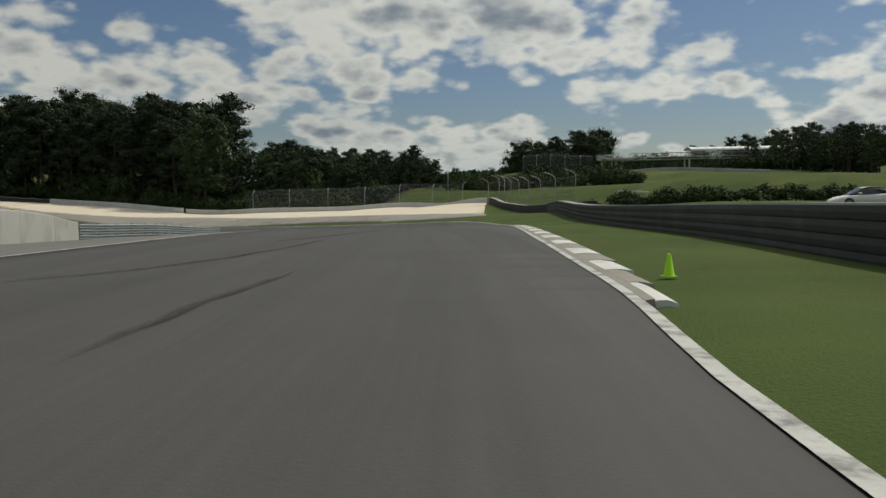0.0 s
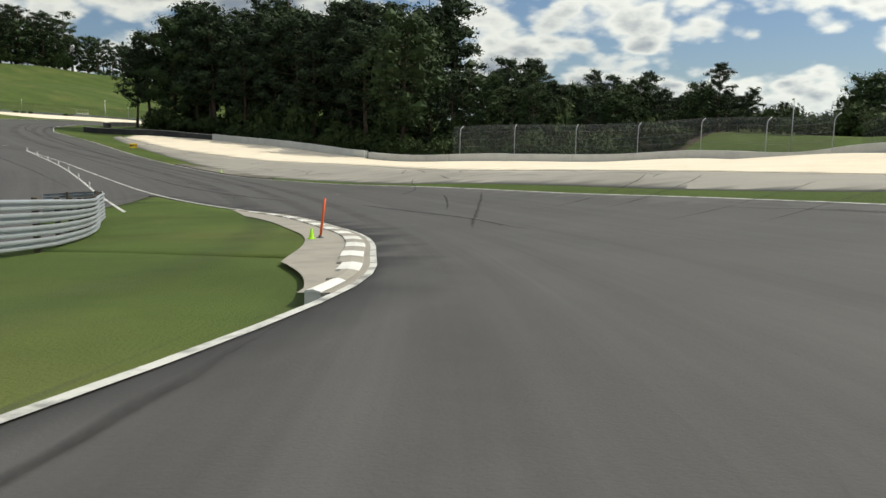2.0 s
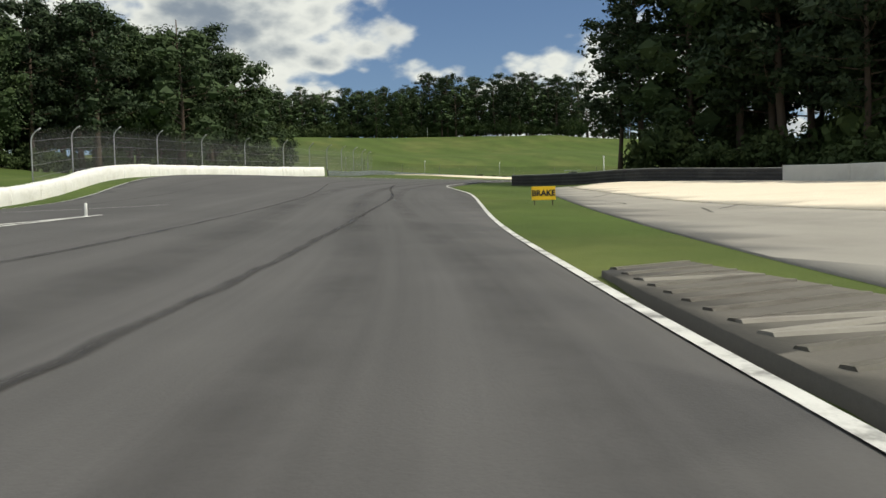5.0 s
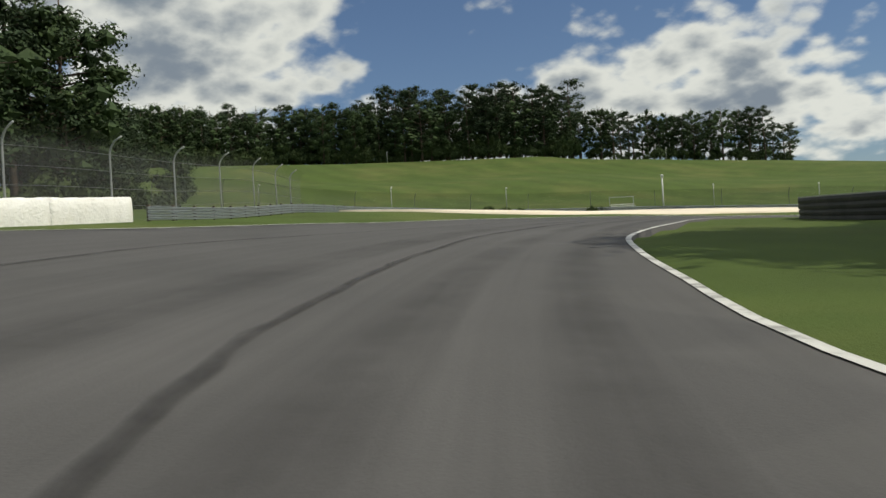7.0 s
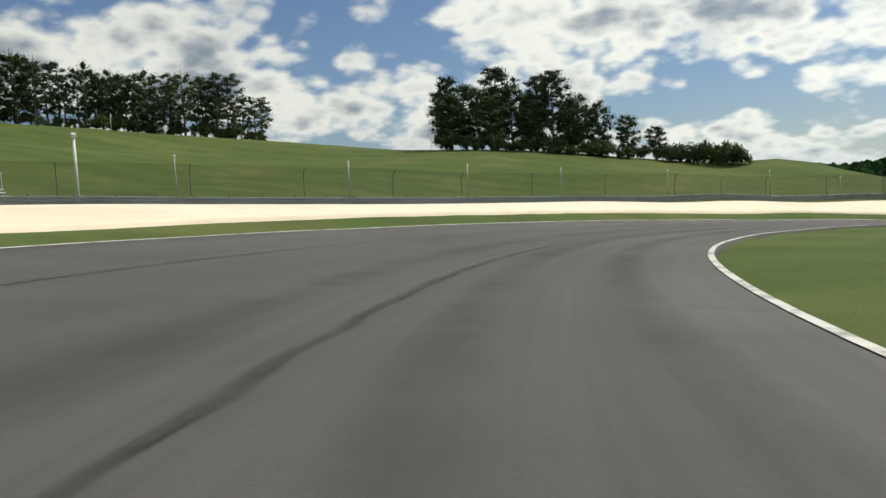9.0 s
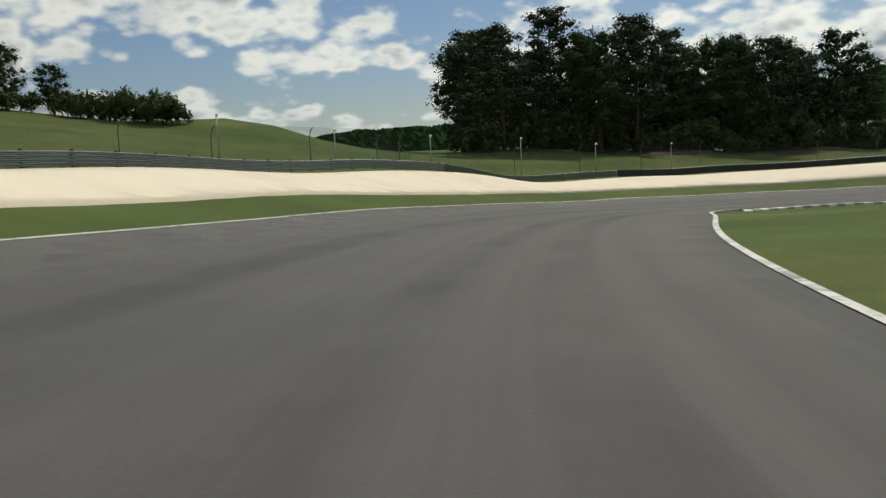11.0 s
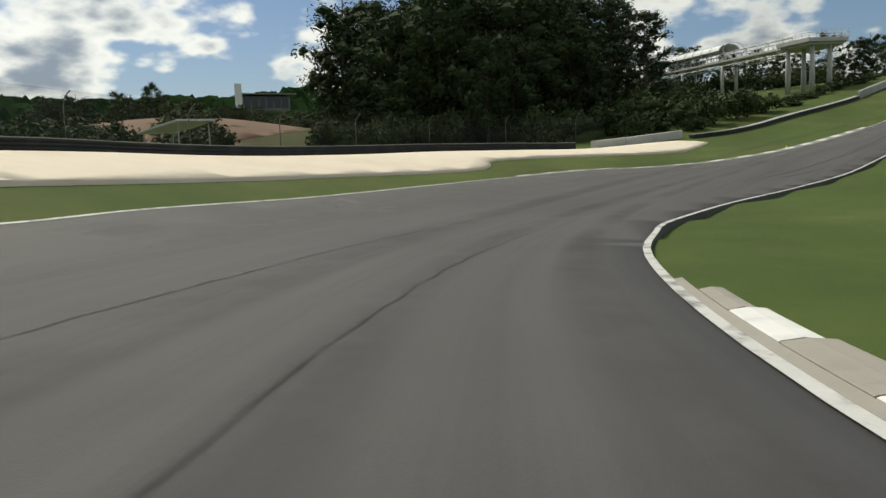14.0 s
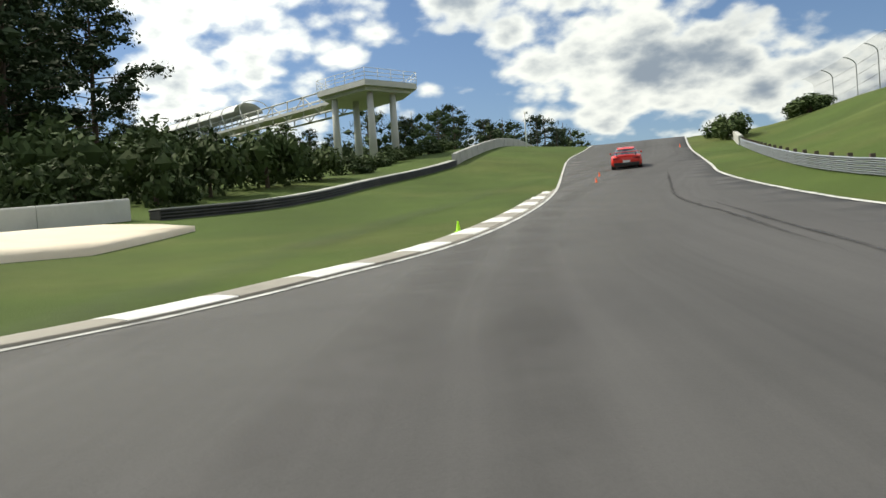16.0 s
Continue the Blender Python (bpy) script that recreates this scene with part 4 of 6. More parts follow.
        strip("tyre_mark_%d" % (k + 1), smooth_line(pts, 0.5), -0.11, 0.11, M_RUBBER_T, 0.064 + 0.0004 * (k % 5), "dark curved tyre mark on the pale apron", "skid mark", "structure", None, 2, True, 0.8, True)


def surface_film(name, color, lo, hi, scale=0.8):
    """A film worn thin: patches of it, and its edges, let the surface below show."""
    m = bpy.data.materials.new(name)
    m.use_nodes = True
    n, l = m.node_tree.nodes, m.node_tree.links
    b = n["Principled BSDF"]
    b.inputs["Base Color"].default_value, b.inputs["Roughness"].default_value = (*color, 1), 0.78
    clear, mx = n.new("ShaderNodeBsdfTransparent"), n.new("ShaderNodeMixShader")
    pos = n.new("ShaderNodeNewGeometry").outputs["Position"]
    nz = n.new("ShaderNodeTexNoise")
    nz.inputs["Scale"].default_value, nz.inputs["Detail"].default_value, nz.inputs["Roughness"].default_value = scale, 7, 0.7
    l.new(pos, nz.inputs["Vector"])
    mr = n.new("ShaderNodeMapRange")
    mr.inputs["From Min"].default_value, mr.inputs["From Max"].default_value = 0.32, 0.70
    mr.inputs["To Min"].default_value, mr.inputs["To Max"].default_value = lo, hi
    l.new(nz.outputs[0], mr.inputs["Value"])
    wear = n.new("ShaderNodeAttribute")
    wear.attribute_name = "wear"
    mul = n.new("ShaderNodeMath")
    mul.operation, mul.use_clamp = "MULTIPLY", True
    l.new(mr.outputs[0], mul.inputs[0])
    l.new(wear.outputs["Fac"], mul.inputs[1])
    l.new(mul.outputs[0], mx.inputs[0])
    l.new(clear.outputs[0], mx.inputs[1])
    l.new(b.outputs[0], mx.inputs[2])
    l.new(mx.outputs[0], n["Material Output"].inputs[0])
    return m


M_RUBBER_T = surface_film("thin_rubber", (0.038, 0.036, 0.036), 0.25, 1.0)
M_LANE = surface_film("rubbered_lane", (0.045, 0.043, 0.043), 0.0, 0.32, 0.3)
M_DUST = surface_film("dusty_band", (0.17, 0.166, 0.16), 0.22, 0.62, 0.3)
build_ground()
build_road()
build_runoff()
build_kerbs()
build_rib_field()
build_marks()

# ---- barriers, rails and fences ----
def beam_profile(z, side, size=1.0):
    """Section of a folded steel crash beam, its face to the given side."""
    s = side
    face = [(0.0, -0.14), (0.03, -0.135), (0.09, -0.10), (0.09, -0.06), (0.0, -0.02), (0.0, 0.02), (0.09, 0.06), (0.09, 0.10), (0.03, 0.135), (0.0, 0.14)]
    back = [(a - 0.012, b) for a, b in face[::-1]]
    return [(a * s, b * size + z) for a, b in face + back]


def guard_rail(line, side, beams, label, material, group="steel guard rails", post_step=2.0, pitch=0.33):
    root = thing("guard_rail", label, "guard rail", group)
    for k in range(beams):
        v, f = sweep(line, beam_profile(pitch * (k + 0.75), side, pitch / 0.33), True)
        child("beam", mesh_of("beam", v, f, material, False), root)
    h = pitch * beams + 0.12
    bm = bmesh.new()
    box_bm(bm, 0.15, 0.12, h + 0.4, Matrix.Translation((0, 0, h / 2 - 0.2)), 0.01)
    me = bpy.data.meshes.new("post")
    bm.to_mesh(me)
    bm.free()
    me.materials.append(M_WOODPOST if material is M_STEEL else M_STEELDK)
    for x, y, sx, sy in at_every(line, post_step, 0.4):
        px, py = x - sx * side * 0.10, y - sy * side * 0.10
        child("post", me, root, "", Matrix.Translation((px, py, gz(px, py))) @ Matrix.Rotation(math.atan2(sy, sx), 4, "Z"))
    return root


def block_wall(name, pts, height, depth, material, label, category, group, length=3.6, jog=0.02, taper=0.06, wob=0.0, cap=0.0):
    """A barrier of blocks set end to end on the land, each a little out of line."""
    root = thing(name, label, category, group)
    line = smooth_line(pts, 0.6)
    s = np.r_[0, np.cumsum(np.linalg.norm(np.diff(line, axis=0), axis=1))]
    n = max(1, int(s[-1] / length))
    for k in range(n):
        want = np.linspace(s[-1] * k / n + 0.02, s[-1] * (k + 1) / n - 0.02, 5)
        seg = np.stack([np.interp(want, s, line[:, 0]), np.interp(want, s, line[:, 1])], 1)
        seg = offset_line(seg, random.uniform(-jog, jog))
        h = height + random.uniform(-wob, wob)
        d = depth / 2
        prof = [(-d, -0.3), (-d + taper * 0.4, h - 0.08), (-d + taper, h - 0.015), (-d + taper + 0.06, h), (d - taper - 0.06, h), (d - taper, h - 0.015), (d - taper * 0.4, h - 0.08), (d, -0.3)]
        v, f = sweep(seg, prof, True)
        child("block", mesh_of("block", v, f, material), root)
    if cap:
        v, f = sweep(line, [(-cap, height + 0.005), (-cap, height + 0.045), (cap, height + 0.045), (cap, height + 0.005)], True)
        child("capping", mesh_of("capping", v, f, M_STEEL), root, "thin pale steel strip along the top")
    return root


def belt_wall(pts, height, label, group="black belted tyre walls", depth=0.7, belts=4, lip=True):
    """Stacked tyres faced with bands of black conveyor belting, a pale strip on top."""
    root = thing("tyre_wall", label, "tyre barrier", group)
    line = smooth_line(pts, 1.2)
    d = depth / 2
    core = [(-d + 0.06, -0.3), (-d + 0.06, height - 0.06), (d - 0.06, height - 0.06), (d - 0.06, -0.3)]
    v, f = sweep(line, core, True)
    child("tyre_core", mesh_of("tyre_core", v, f, M_BELT), root)
    for k in range(belts):
        z0, z1 = -0.1 + (height + 0.1) * k / belts + 0.015, -0.1 + (height + 0.1) * (k + 1) / belts - 0.02
        off = random.uniform(-0.012, 0.012)
        for sgn in (-1, 1):
            wav = [(sgn * (d + off), z0), (sgn * (d + off + 0.02), (z0 + z1) / 2), (sgn * (d + off), z1), (sgn * (d + off - 0.04), z1), (sgn * (d + off - 0.04), z0)]
            v, f = sweep(line, wav if sgn < 0 else wav[::-1], True)
            child("belt", mesh_of("belt", v, f, M_BELT), root)
    if lip:
        v, f = sweep(line, [(-d, height - 0.02), (-d, height + 0.03), (d, height + 0.03), (d, height - 0.02)], True)
        child("top_strip", mesh_of("top_strip", v, f, M_WALL), root, "weathered pale top strip")
    return root


def tarp_wall(pts, height, label):
    """Tyres wrapped in white sheeting that sags and creases."""
    root = thing("covered_tyre_wall", label, "tyre barrier")
    line = smooth_line(pts, 0.3)
    s = np.r_[0, np.cumsum(np.linalg.norm(np.diff(line, axis=0), axis=1))]
    n = max(1, int(s[-1] / 4.2))
    for k in range(n):
        want = np.linspace(s[-1] * k / n - 0.05, s[-1] * (k + 1) / n + 0.05, 19)
        seg = np.stack([np.interp(want, s, line[:, 0]), np.interp(want, s, line[:, 1])], 1)
        rnd = np.random.RandomState(40 + k)
        h = height + rnd.uniform(-0.05, 0.07)
        sd, base = sides(seg), ground_z(seg[:, 0], seg[:, 1])
        prof = [(-0.48, -0.2), (-0.52, 0.25), (-0.50, 0.6), (-0.47, h - 0.1), (-0.38, h), (0.0, h + 0.03), (0.38, h), (0.47, h - 0.1), (0.50, 0.6), (0.52, 0.25), (0.48, -0.2)]
        verts, faces = [], []
        for i in range(len(seg)):
            sag, crease = rnd.uniform(-0.03, 0.03), 0.055 * math.sin(i * 2.1 + k) * rnd.uniform(0.2, 1)
            for a, u in prof:
                j = crease + rnd.uniform(-0.03, 0.03)
                verts.append((seg[i, 0] + sd[i, 0] * (a + j), seg[i, 1] + sd[i, 1] * (a + j), base[i] + u + (sag if u > 0.5 else 0)))
        m = len(prof)
        for i in range(len(seg) - 1):
            for q in range(m - 1):
                c = i * m + q
                faces.append((c, c + 1, c + 1 + m, c + m))
        faces += [tuple(range(m - 1, -1, -1)), tuple((len(seg) - 1) * m + q for q in range(m))]
        child("sheet", mesh_of("sheet", verts, faces, M_TARP, True), root)
    return root


def post_mesh(height, bend, r=0.05, arc=0.9):
    """A steel fence post, its top bent over towards +x by bend metres."""
    pts = [(0, 0, -0.3), (0, 0, height * 0.35), (0, 0, height - arc)]
    for k in range(1, 6):
        a = k / 5 * math.radians(62)
        pts.append((bend * (1 - math.cos(a)) / (1 - math.cos(math.radians(62))), 0, height - arc + arc * math.sin(a) / math.sin(math.radians(62))))
    v, f = tube_verts(pts, [r] * len(pts), 8)
    return mesh_of("post", v, f, M_POST, True), pts[2:]


def catch_fence(pts, height, bend, side, label, step=6.5, cables=4, group="catch fences", start=0.1, thin=False, mesh_from=0.1):
    """Posts bent over at the top, with woven wire and cables between."""
    root = thing("catch_fence", label, "catch fence", group)
    line = smooth_line(pts, 1.0)
    me, curve = post_mesh(height, bend, 0.035 if thin else 0.05)
    me.materials[0] = M_STEELDK if thin else M_POST
    for x, y, sx, sy in at_every(line, step, start):
        turn = math.atan2(sy * side, sx * side)
        child("post", me, root, "", Matrix.Translation((x, y, gz(x, y))) @ Matrix.Rotation(turn, 4, "Z"))
    prof = [(0.06 * side, mesh_from)] + [((p[0] + 0.05) * side, p[2]) for p in curve]
    v, f = sweep(line, prof, False)
    child("wire_mesh", mesh_of("wire_mesh", v, f, M_MESH_THIN if thin else M_MESH, True), root, "open grey woven wire")
    for k in range(cables):
        z = mesh_from + (height - 0.9 - mesh_from) * (k + 1) / cables
        v, f = sweep(line, [(0.05 * side, z - 0.012), (0.075 * side, z), (0.05 * side, z + 0.012), (0.03 * side, z)], True)
        child("cable", mesh_of("cable", v, f, M_STEELDK), root)
    return root


# the first bend: pale foam-covered wall round the gravel, dark wall beyond
block_wall("barrier_wall", WALL_A, 1.05, 0.8, M_FOAM, "pale grey covered barrier blocks behind the gravel trap", "barrier", "pale barrier walls", 8.0, 0.03, 0.05, 0.03, 0.0)
block_wall("barrier_wall", WALL_A2, 1.15, 0.8, M_FOAM, "pale grey covered barrier blocks below dark woodland", "barrier", "pale barrier walls", 5.5, 0.03, 0.05, 0.02, 0.0)
belt_wall(WALL_A3, 0.95, "dark belted tyre wall below the edge of the wood")
catch_fence([(4, 153.2), (0.5, 157), (-8, 163), (-17, 167), (-26, 168.8), (-35, 168.8), (-42.4, 170.4)], 4.9, 0.8, 1, "tall wire catch fence with bent posts above a pale barrier", 8.3)
# the right-hand side at the start
belt_wall([(7.6, -60), (7.9, 0), (8.3, 14), (9.0, 22), (9.6, 31), (10, 45), (10.6, 60), (11.6, 78), (12.4, 90)], 1.12, "long black belted tyre wall beside mown grass")
belt_wall([(17, 88), (14.6, 97), (12.6, 108), (10.8, 122), (9.4, 135), (8.8, 143)], 1.05, "black belted tyre wall in front of a catch fence")
catch_fence([(16.4, 96.5), (15.6, 99.5), (14, 108), (12.3, 121), (11, 134), (10.2, 145), (7, 156)], 5.2, 1.5, -1, "tall curved-top wire catch fence behind a tyre wall", 6.8, 4)
# the left-hand side at the start: a concrete wall, then crash beams that curl round the grass
block_wall("concrete_wall", [(-13, -60), (-13.6, 0), (-15.5, 14), (-18, 31.7), (-21.6, 46)], 1.5, 0.35, M_WALL, "long plain pale concrete wall beside the track", "wall", "", 6.0, 0.01, 0.03)
guard_rail(smooth_line([(-21.7, 46.6), (-20.8, 55), (-21, 64), (-21.5, 72), (-22.7, 79.5), (-25, 83.6), (-29.2, 89), (-33.5, 93.8), (-36, 96.8), (-38, 98), (-39.6, 96.5)], 1.0), 1, 4, "four-beam galvanised guard rail curling round a grass verge", M_STEEL)
# over the rise: white sheeted tyres and a fence behind
WB = [(-107.3, 137), (-118, 142.3), (-129.4, 148.4), (-137.3, 156.6), (-143.2, 166), (-147, 171.8), (-149.6, 176.2)]
tarp_wall(WB, 1.02, "tyre barrier wrapped in creased white sheeting")
guard_rail(smooth_line([(-84, 121.5), (-94, 128), (-104, 134), (-107, 136)], 1.5), 1, 3, "grey guard rail leading up to the white barrier", M_STEEL)
FENCE_B = [(-122, 141.5), (-131, 147), (-140, 155.5), (-147, 166), (-152, 174), (-161.2, 183.1), (-172.9, 193.4), (-186, 202.9)]
catch_fence(FENCE_B, 4.4, 0.7, 1, "long wire catch fence with bent posts behind white sheeting", 7.0)
RAIL_B = [(-150, 177.3), (-158, 184.8), (-169, 195), (-179, 207), (-186, 220), (-187.5, 234), (-180.5, 246.5), (-174, 256.5), (-166, 267.5), (-157.5, 279.5), (-147.5, 291), (-135.5, 303), (-122.5, 316.5), (-112, 322.5)]
guard_rail(smooth_line(RAIL_B, 1.6), 1, 4, "long four-beam steel guard rail behind the gravel trap", M_STEEL, "steel guard rails", 2.5, 0.165)
guard_rail(smooth_line([(-112, 322.5), (-104, 326.5), (-95.5, 330.3), (-87, 333.6)], 1.6), 1, 4, "dark weathered guard rail behind the gravel trap", M_STEELDK, "steel guard rails", 2.5, 0.16)
belt_wall([(-86.4, 333.9), (-74.5, 336.8), (-64, 338.2), (-44.7, 338), (-25.7, 334.6), (-5.7, 327.6), (5.3, 319.1), (10.3, 310)], 0.72, "long dark belted wall behind the gravel trap")
catch_fence([(-193, 190), (-197.2, 203.4), (-198.2, 221.7), (-196.4, 240.2), (-188, 253.4), (-178.3, 262.3), (-168.9, 273), (-161.6, 286), (-153.2, 295), (-142.6, 302.4), (-130.5, 317.4), (-113.8, 325.4)], 3.1, 0.5, 1, "thin wire fence with leaning posts below a grass hill", 9.0, 0, thin=True)
catch_fence([(-113.9, 334.3), (-99.7, 339.5), (-83.7, 342), (-67.7, 343), (-51.7, 342), (-37.7, 339.5), (-23.7, 336), (-5.7, 330), (6.3, 322.5), (15.3, 312.1), (20.9, 306.3)], 3.3, 0.6, 1, "dark wire catch fence in front of pine woodland", 9.5, 0, thin=True)
block_wall("barrier_wall", [(10.7, 308.1), (13.5, 303.5), (16.1, 298.9)], 0.8, 0.9, M_FOAM, "pale barrier blocks at the end of the gravel trap", "barrier", "pale barrier walls", 3.0, 0.02, 0.05)
belt_wall([(15.3, 297.9), (17.7, 294.1), (21.3, 290.5), (28.8, 284.3), (35.3, 277.7), (39.6, 273)], 0.4, "dark belted wall climbing beside the grass")
block_wall("concrete_wall", [(39.9, 272.7), (46.5, 267.5), (52.7, 262.5), (61.3, 255), (73.3, 243.5), (93.3, 223.5)], 0.9, 0.4, M_WALL, "pale concrete wall climbing towards the crest", "wall", "", 5.0, 0.02, 0.04)
# inside the bends
belt_wall([(-125.5, 196), (-129.4, 199.2), (-132.9, 203.4), (-134, 208), (-133.8, 214)], 1.0, "short black belted tyre wall on the infield grass", "black belted tyre walls")
guard_rail(smooth_line([(-78.2, 302.9), (-74.3, 303.9), (-70.5, 304), (-66.7, 302.9)], 0.6), -1, 4, "short curved guard rail on the infield grass", M_STEEL)
guard_rail(smooth_line([(-21.7, 291), (-13.7, 286.8), (-8.2, 283.4), (-2.9, 281.1), (2.3, 277.5), (7.7, 273.1), (15.9, 265.7), (24.3, 257.7), (28.3, 253.9)], 1.2), -1, 4, "white-grey four-beam guard rail below a grass bank", M_STEEL, "steel guard rails", 2.0, 0.13)
block_wall("concrete_wall", [(28.7, 253.5), (33.3, 249.1), (39.3, 243.5)], 0.75, 0.4, M_WALL, "white end wall beside a hedge on the bank", "wall", "", 3.0, 0.02, 0.04)
catch_fence([(24.3, 237), (30.3, 233), (36.3, 229.5), (43.3, 226.5)], 5.0, 1.2, -1, "curved-top wire catch fence on the crest of a grass bank", 4.5)

# ---- trees and bushes ----
def clump_quads(rnd, centre, radius, count, size, flat=0.6):
    """Small leaf blades scattered in a ragged ball: verts and faces."""
    verts, faces = [], []
    c = np.array(centre)
    for _ in range(count):
        d = rnd.normal(0, 1, 3)
        d /= np.linalg.norm(d) + 1e-9
        p = c + d * radius * (0.45 + 0.65 * rnd.rand() ** 0.5) * np.array((1, 1, flat))
        n = d + rnd.normal(0, 0.55, 3) + np.array((0, 0, 0.35))
        n /= np.linalg.norm(n)
        a = np.cross(n, rnd.normal(0, 1, 3))
        a /= np.linalg.norm(a) + 1e-9
        b = np.cross(n, a)
        s = size * (0.6 + 0.8 * rnd.rand())
        k = len(verts)
        verts += [p - a * s, p + b * s * 0.55, p + a * s, p - b * s * 0.55]
        faces.append((k, k + 1, k + 2, k + 3))
    # a dense dark middle
    k = len(verts)
    for d in ((1, 0, 0), (-0.5, 0.87, 0), (-0.5, -0.87, 0), (0, 0, 1), (0, 0, -1)):
        verts.append(c + np.array(d) * radius * (0.42 + 0.28 * rnd.rand()) * np.array((1, 1, flat)))
    faces += [(k, k + 1, k + 3), (k + 1, k + 2, k + 3), (k + 2, k, k + 3), (k + 1, k, k + 4), (k + 2, k + 1, k + 4), (k, k + 2, k + 4)]
    return verts, faces


def make_tree(kind, seed, height, detail=1.0):
    """Meshes of a trunk with limbs and of a crown."""
    rnd = np.random.RandomState(seed)
    lean = rnd.normal(0, 0.012, 2)
    r0 = 0.014 * height + 0.05
    hs = np.linspace(0, 1, 7)
    sway = np.cumsum(rnd.normal(0, 0.012, (7, 2)), 0) * height * 0.35
    pts = [(sway[i, 0] + lean[0] * height * h, sway[i, 1] + lean[1] * height * h, height * 0.96 * h - (0.4 if i == 0 else 0)) for i, h in enumerate(hs)]
    tv, tf = tube_verts(pts, [r0 * (1.25 if i == 0 else 1 - 0.82 * h) for i, h in enumerate(hs)], 7)
    cv, cf = [], []

    def spine(h):
        return np.array([np.interp(h, hs, [p[k] for p in pts]) for k in range(3)])

    if kind == "pine":
        bare = rnd.uniform(0.17, 0.36)
        limbs = int(46 * detail)
        for i in range(limbs):
            h = bare + (1 - bare) * ((i + rnd.rand()) / limbs) ** 0.85
            base = spine(min(h, 0.99))
            az = i * 2.4 + rnd.normal(0, 0.5)
            top = (h - bare) / (1 - bare)
            reach = height * (0.06 + 0.135 * math.sin(math.pi * min(1, 0.22 + 0.78 * top)) ** 0.8) * rnd.uniform(0.55, 1.3)
            tip = base + np.array((math.cos(az) * reach, math.sin(az) * reach, reach * rnd.uniform(0.0, 0.45)))
            lv, lf = tube_verts([tuple(base), tuple((base + tip) / 2 + (0, 0, -0.05 * reach)), tuple(tip)], [r0 * 0.22, r0 * 0.14, r0 * 0.06], 4)
            tf += [tuple(q + len(tv) for q in f) for f in lf]
            tv += lv
            for u, rad in ((1.0, 0.55), (0.62, 0.48)):
                c = base + (tip - base) * u + rnd.normal(0, 0.12, 3) * reach * 0.5
                v, f = clump_quads(rnd, c, (0.045 * height + 0.25) * rad * 1.9 * rnd.uniform(0.7, 1.25), int(62 * detail), 0.07 + 0.0066 * height, 0.62)
                cf += [tuple(q + len(cv) for q in g) for g in f]
                cv += v
    else:
        low = 0.16 if kind == "broad" else 0.05
        limbs = int(44 * detail)
        for i in range(limbs):
            h = low + (0.97 - low) * (i + rnd.rand()) / limbs
            base = spine(min(h * 0.9, 0.95))
            az = i * 2.4 + rnd.normal(0, 0.6)
            top = (h - low) / (1 - low)
            reach = height * 0.27 * math.sin(math.pi * (0.14 + 0.78 * top)) ** 0.75 * rnd.uniform(0.55, 1.12)
            tip = base + np.array((math.cos(az) * reach, math.sin(az) * reach, height * 0.07 * rnd.uniform(0.3, 1.2)))
            lv, lf = tube_verts([tuple(base), tuple((base + tip) / 2 + (0, 0, 0.04 * reach)), tuple(tip)], [r0 * 0.3, r0 * 0.2, r0 * 0.07], 4)
            tf += [tuple(q + len(tv) for q in f) for f in lf]
            tv += lv
            for u in (1.0, 0.6):
                c = base + (tip - base) * u
                v, f = clump_quads(rnd, c, height * 0.085 * rnd.uniform(0.75, 1.25), int(72 * detail), 0.07 + 0.0066 * height, 0.75)
                cf += [tuple(q + len(cv) for q in g) for g in f]
                cv += v
    trunk = mesh_of("trunk", tv, tf, M_BARK, True)
    crown = mesh_of("crown", cv, cf, M_PINE if kind == "pine" else M_LEAF)
    return trunk, crown


TREES = {}
for kind, count, label in (("pine", 5, "tall dark green pine with a bare lower trunk"), ("broad", 4, "dense dark green broadleaf tree"), ("low", 2, "small leafy tree branching from the ground")):
    for k in range(count):
        TREES[kind, k] = make_tree(kind, 100 + 17 * k + len(kind), 20.0), label
    for k in range(3):
        TREES[kind + "_far", k] = make_tree(kind, 300 + 11 * k + len(kind), 20.0, 0.62), label


def plant(kind, x, y, height, group, label=""):
    options = [k for k in TREES if k[0] == kind]
    (trunk, crown), lab = TREES[options[random.randrange(len(options))]]
    ob = thing("pine_tree" if kind.startswith("pine") else "broadleaf_tree", label or lab, "tree", group, (x, y, gz(x, y) - 0.1))
    s = height / 20.0
    w = s * random.uniform(0.92, 1.18)
    ob.scale = (w, w, s)
    ob.rotation_euler = (0, 0, random.uniform(0, 6.283))
    child("trunk", trunk, ob)
    child("crown", crown, ob)
    return ob


def wood(front, rows, step, depth, heights, group, mix=0.7, far="", jitter=0.45, side=-1, label=""):
    """Trees in ragged rows behind a front line; side says on which side of it."""
    line = smooth_line(front, 1.0)
    for r in range(rows):
        for x, y, sx, sy in at_every(line, step * (1 + 0.15 * r), random.uniform(0, step)):
            d = depth * r / max(1, rows - 1) if rows > 1 else 0
            px = x + sx * side * (d + random.uniform(0, depth / rows)) + random.uniform(-jitter, jitter) * step
            py = y + sy * side * (d + random.uniform(0, depth / rows)) + random.uniform(-jitter, jitter) * step
            h = random.uniform(*heights) * (1 + 0.05 * min(r, 2))
            plant(("pine" if random.random() < mix else "broad") + far, px, py, h, group, label)


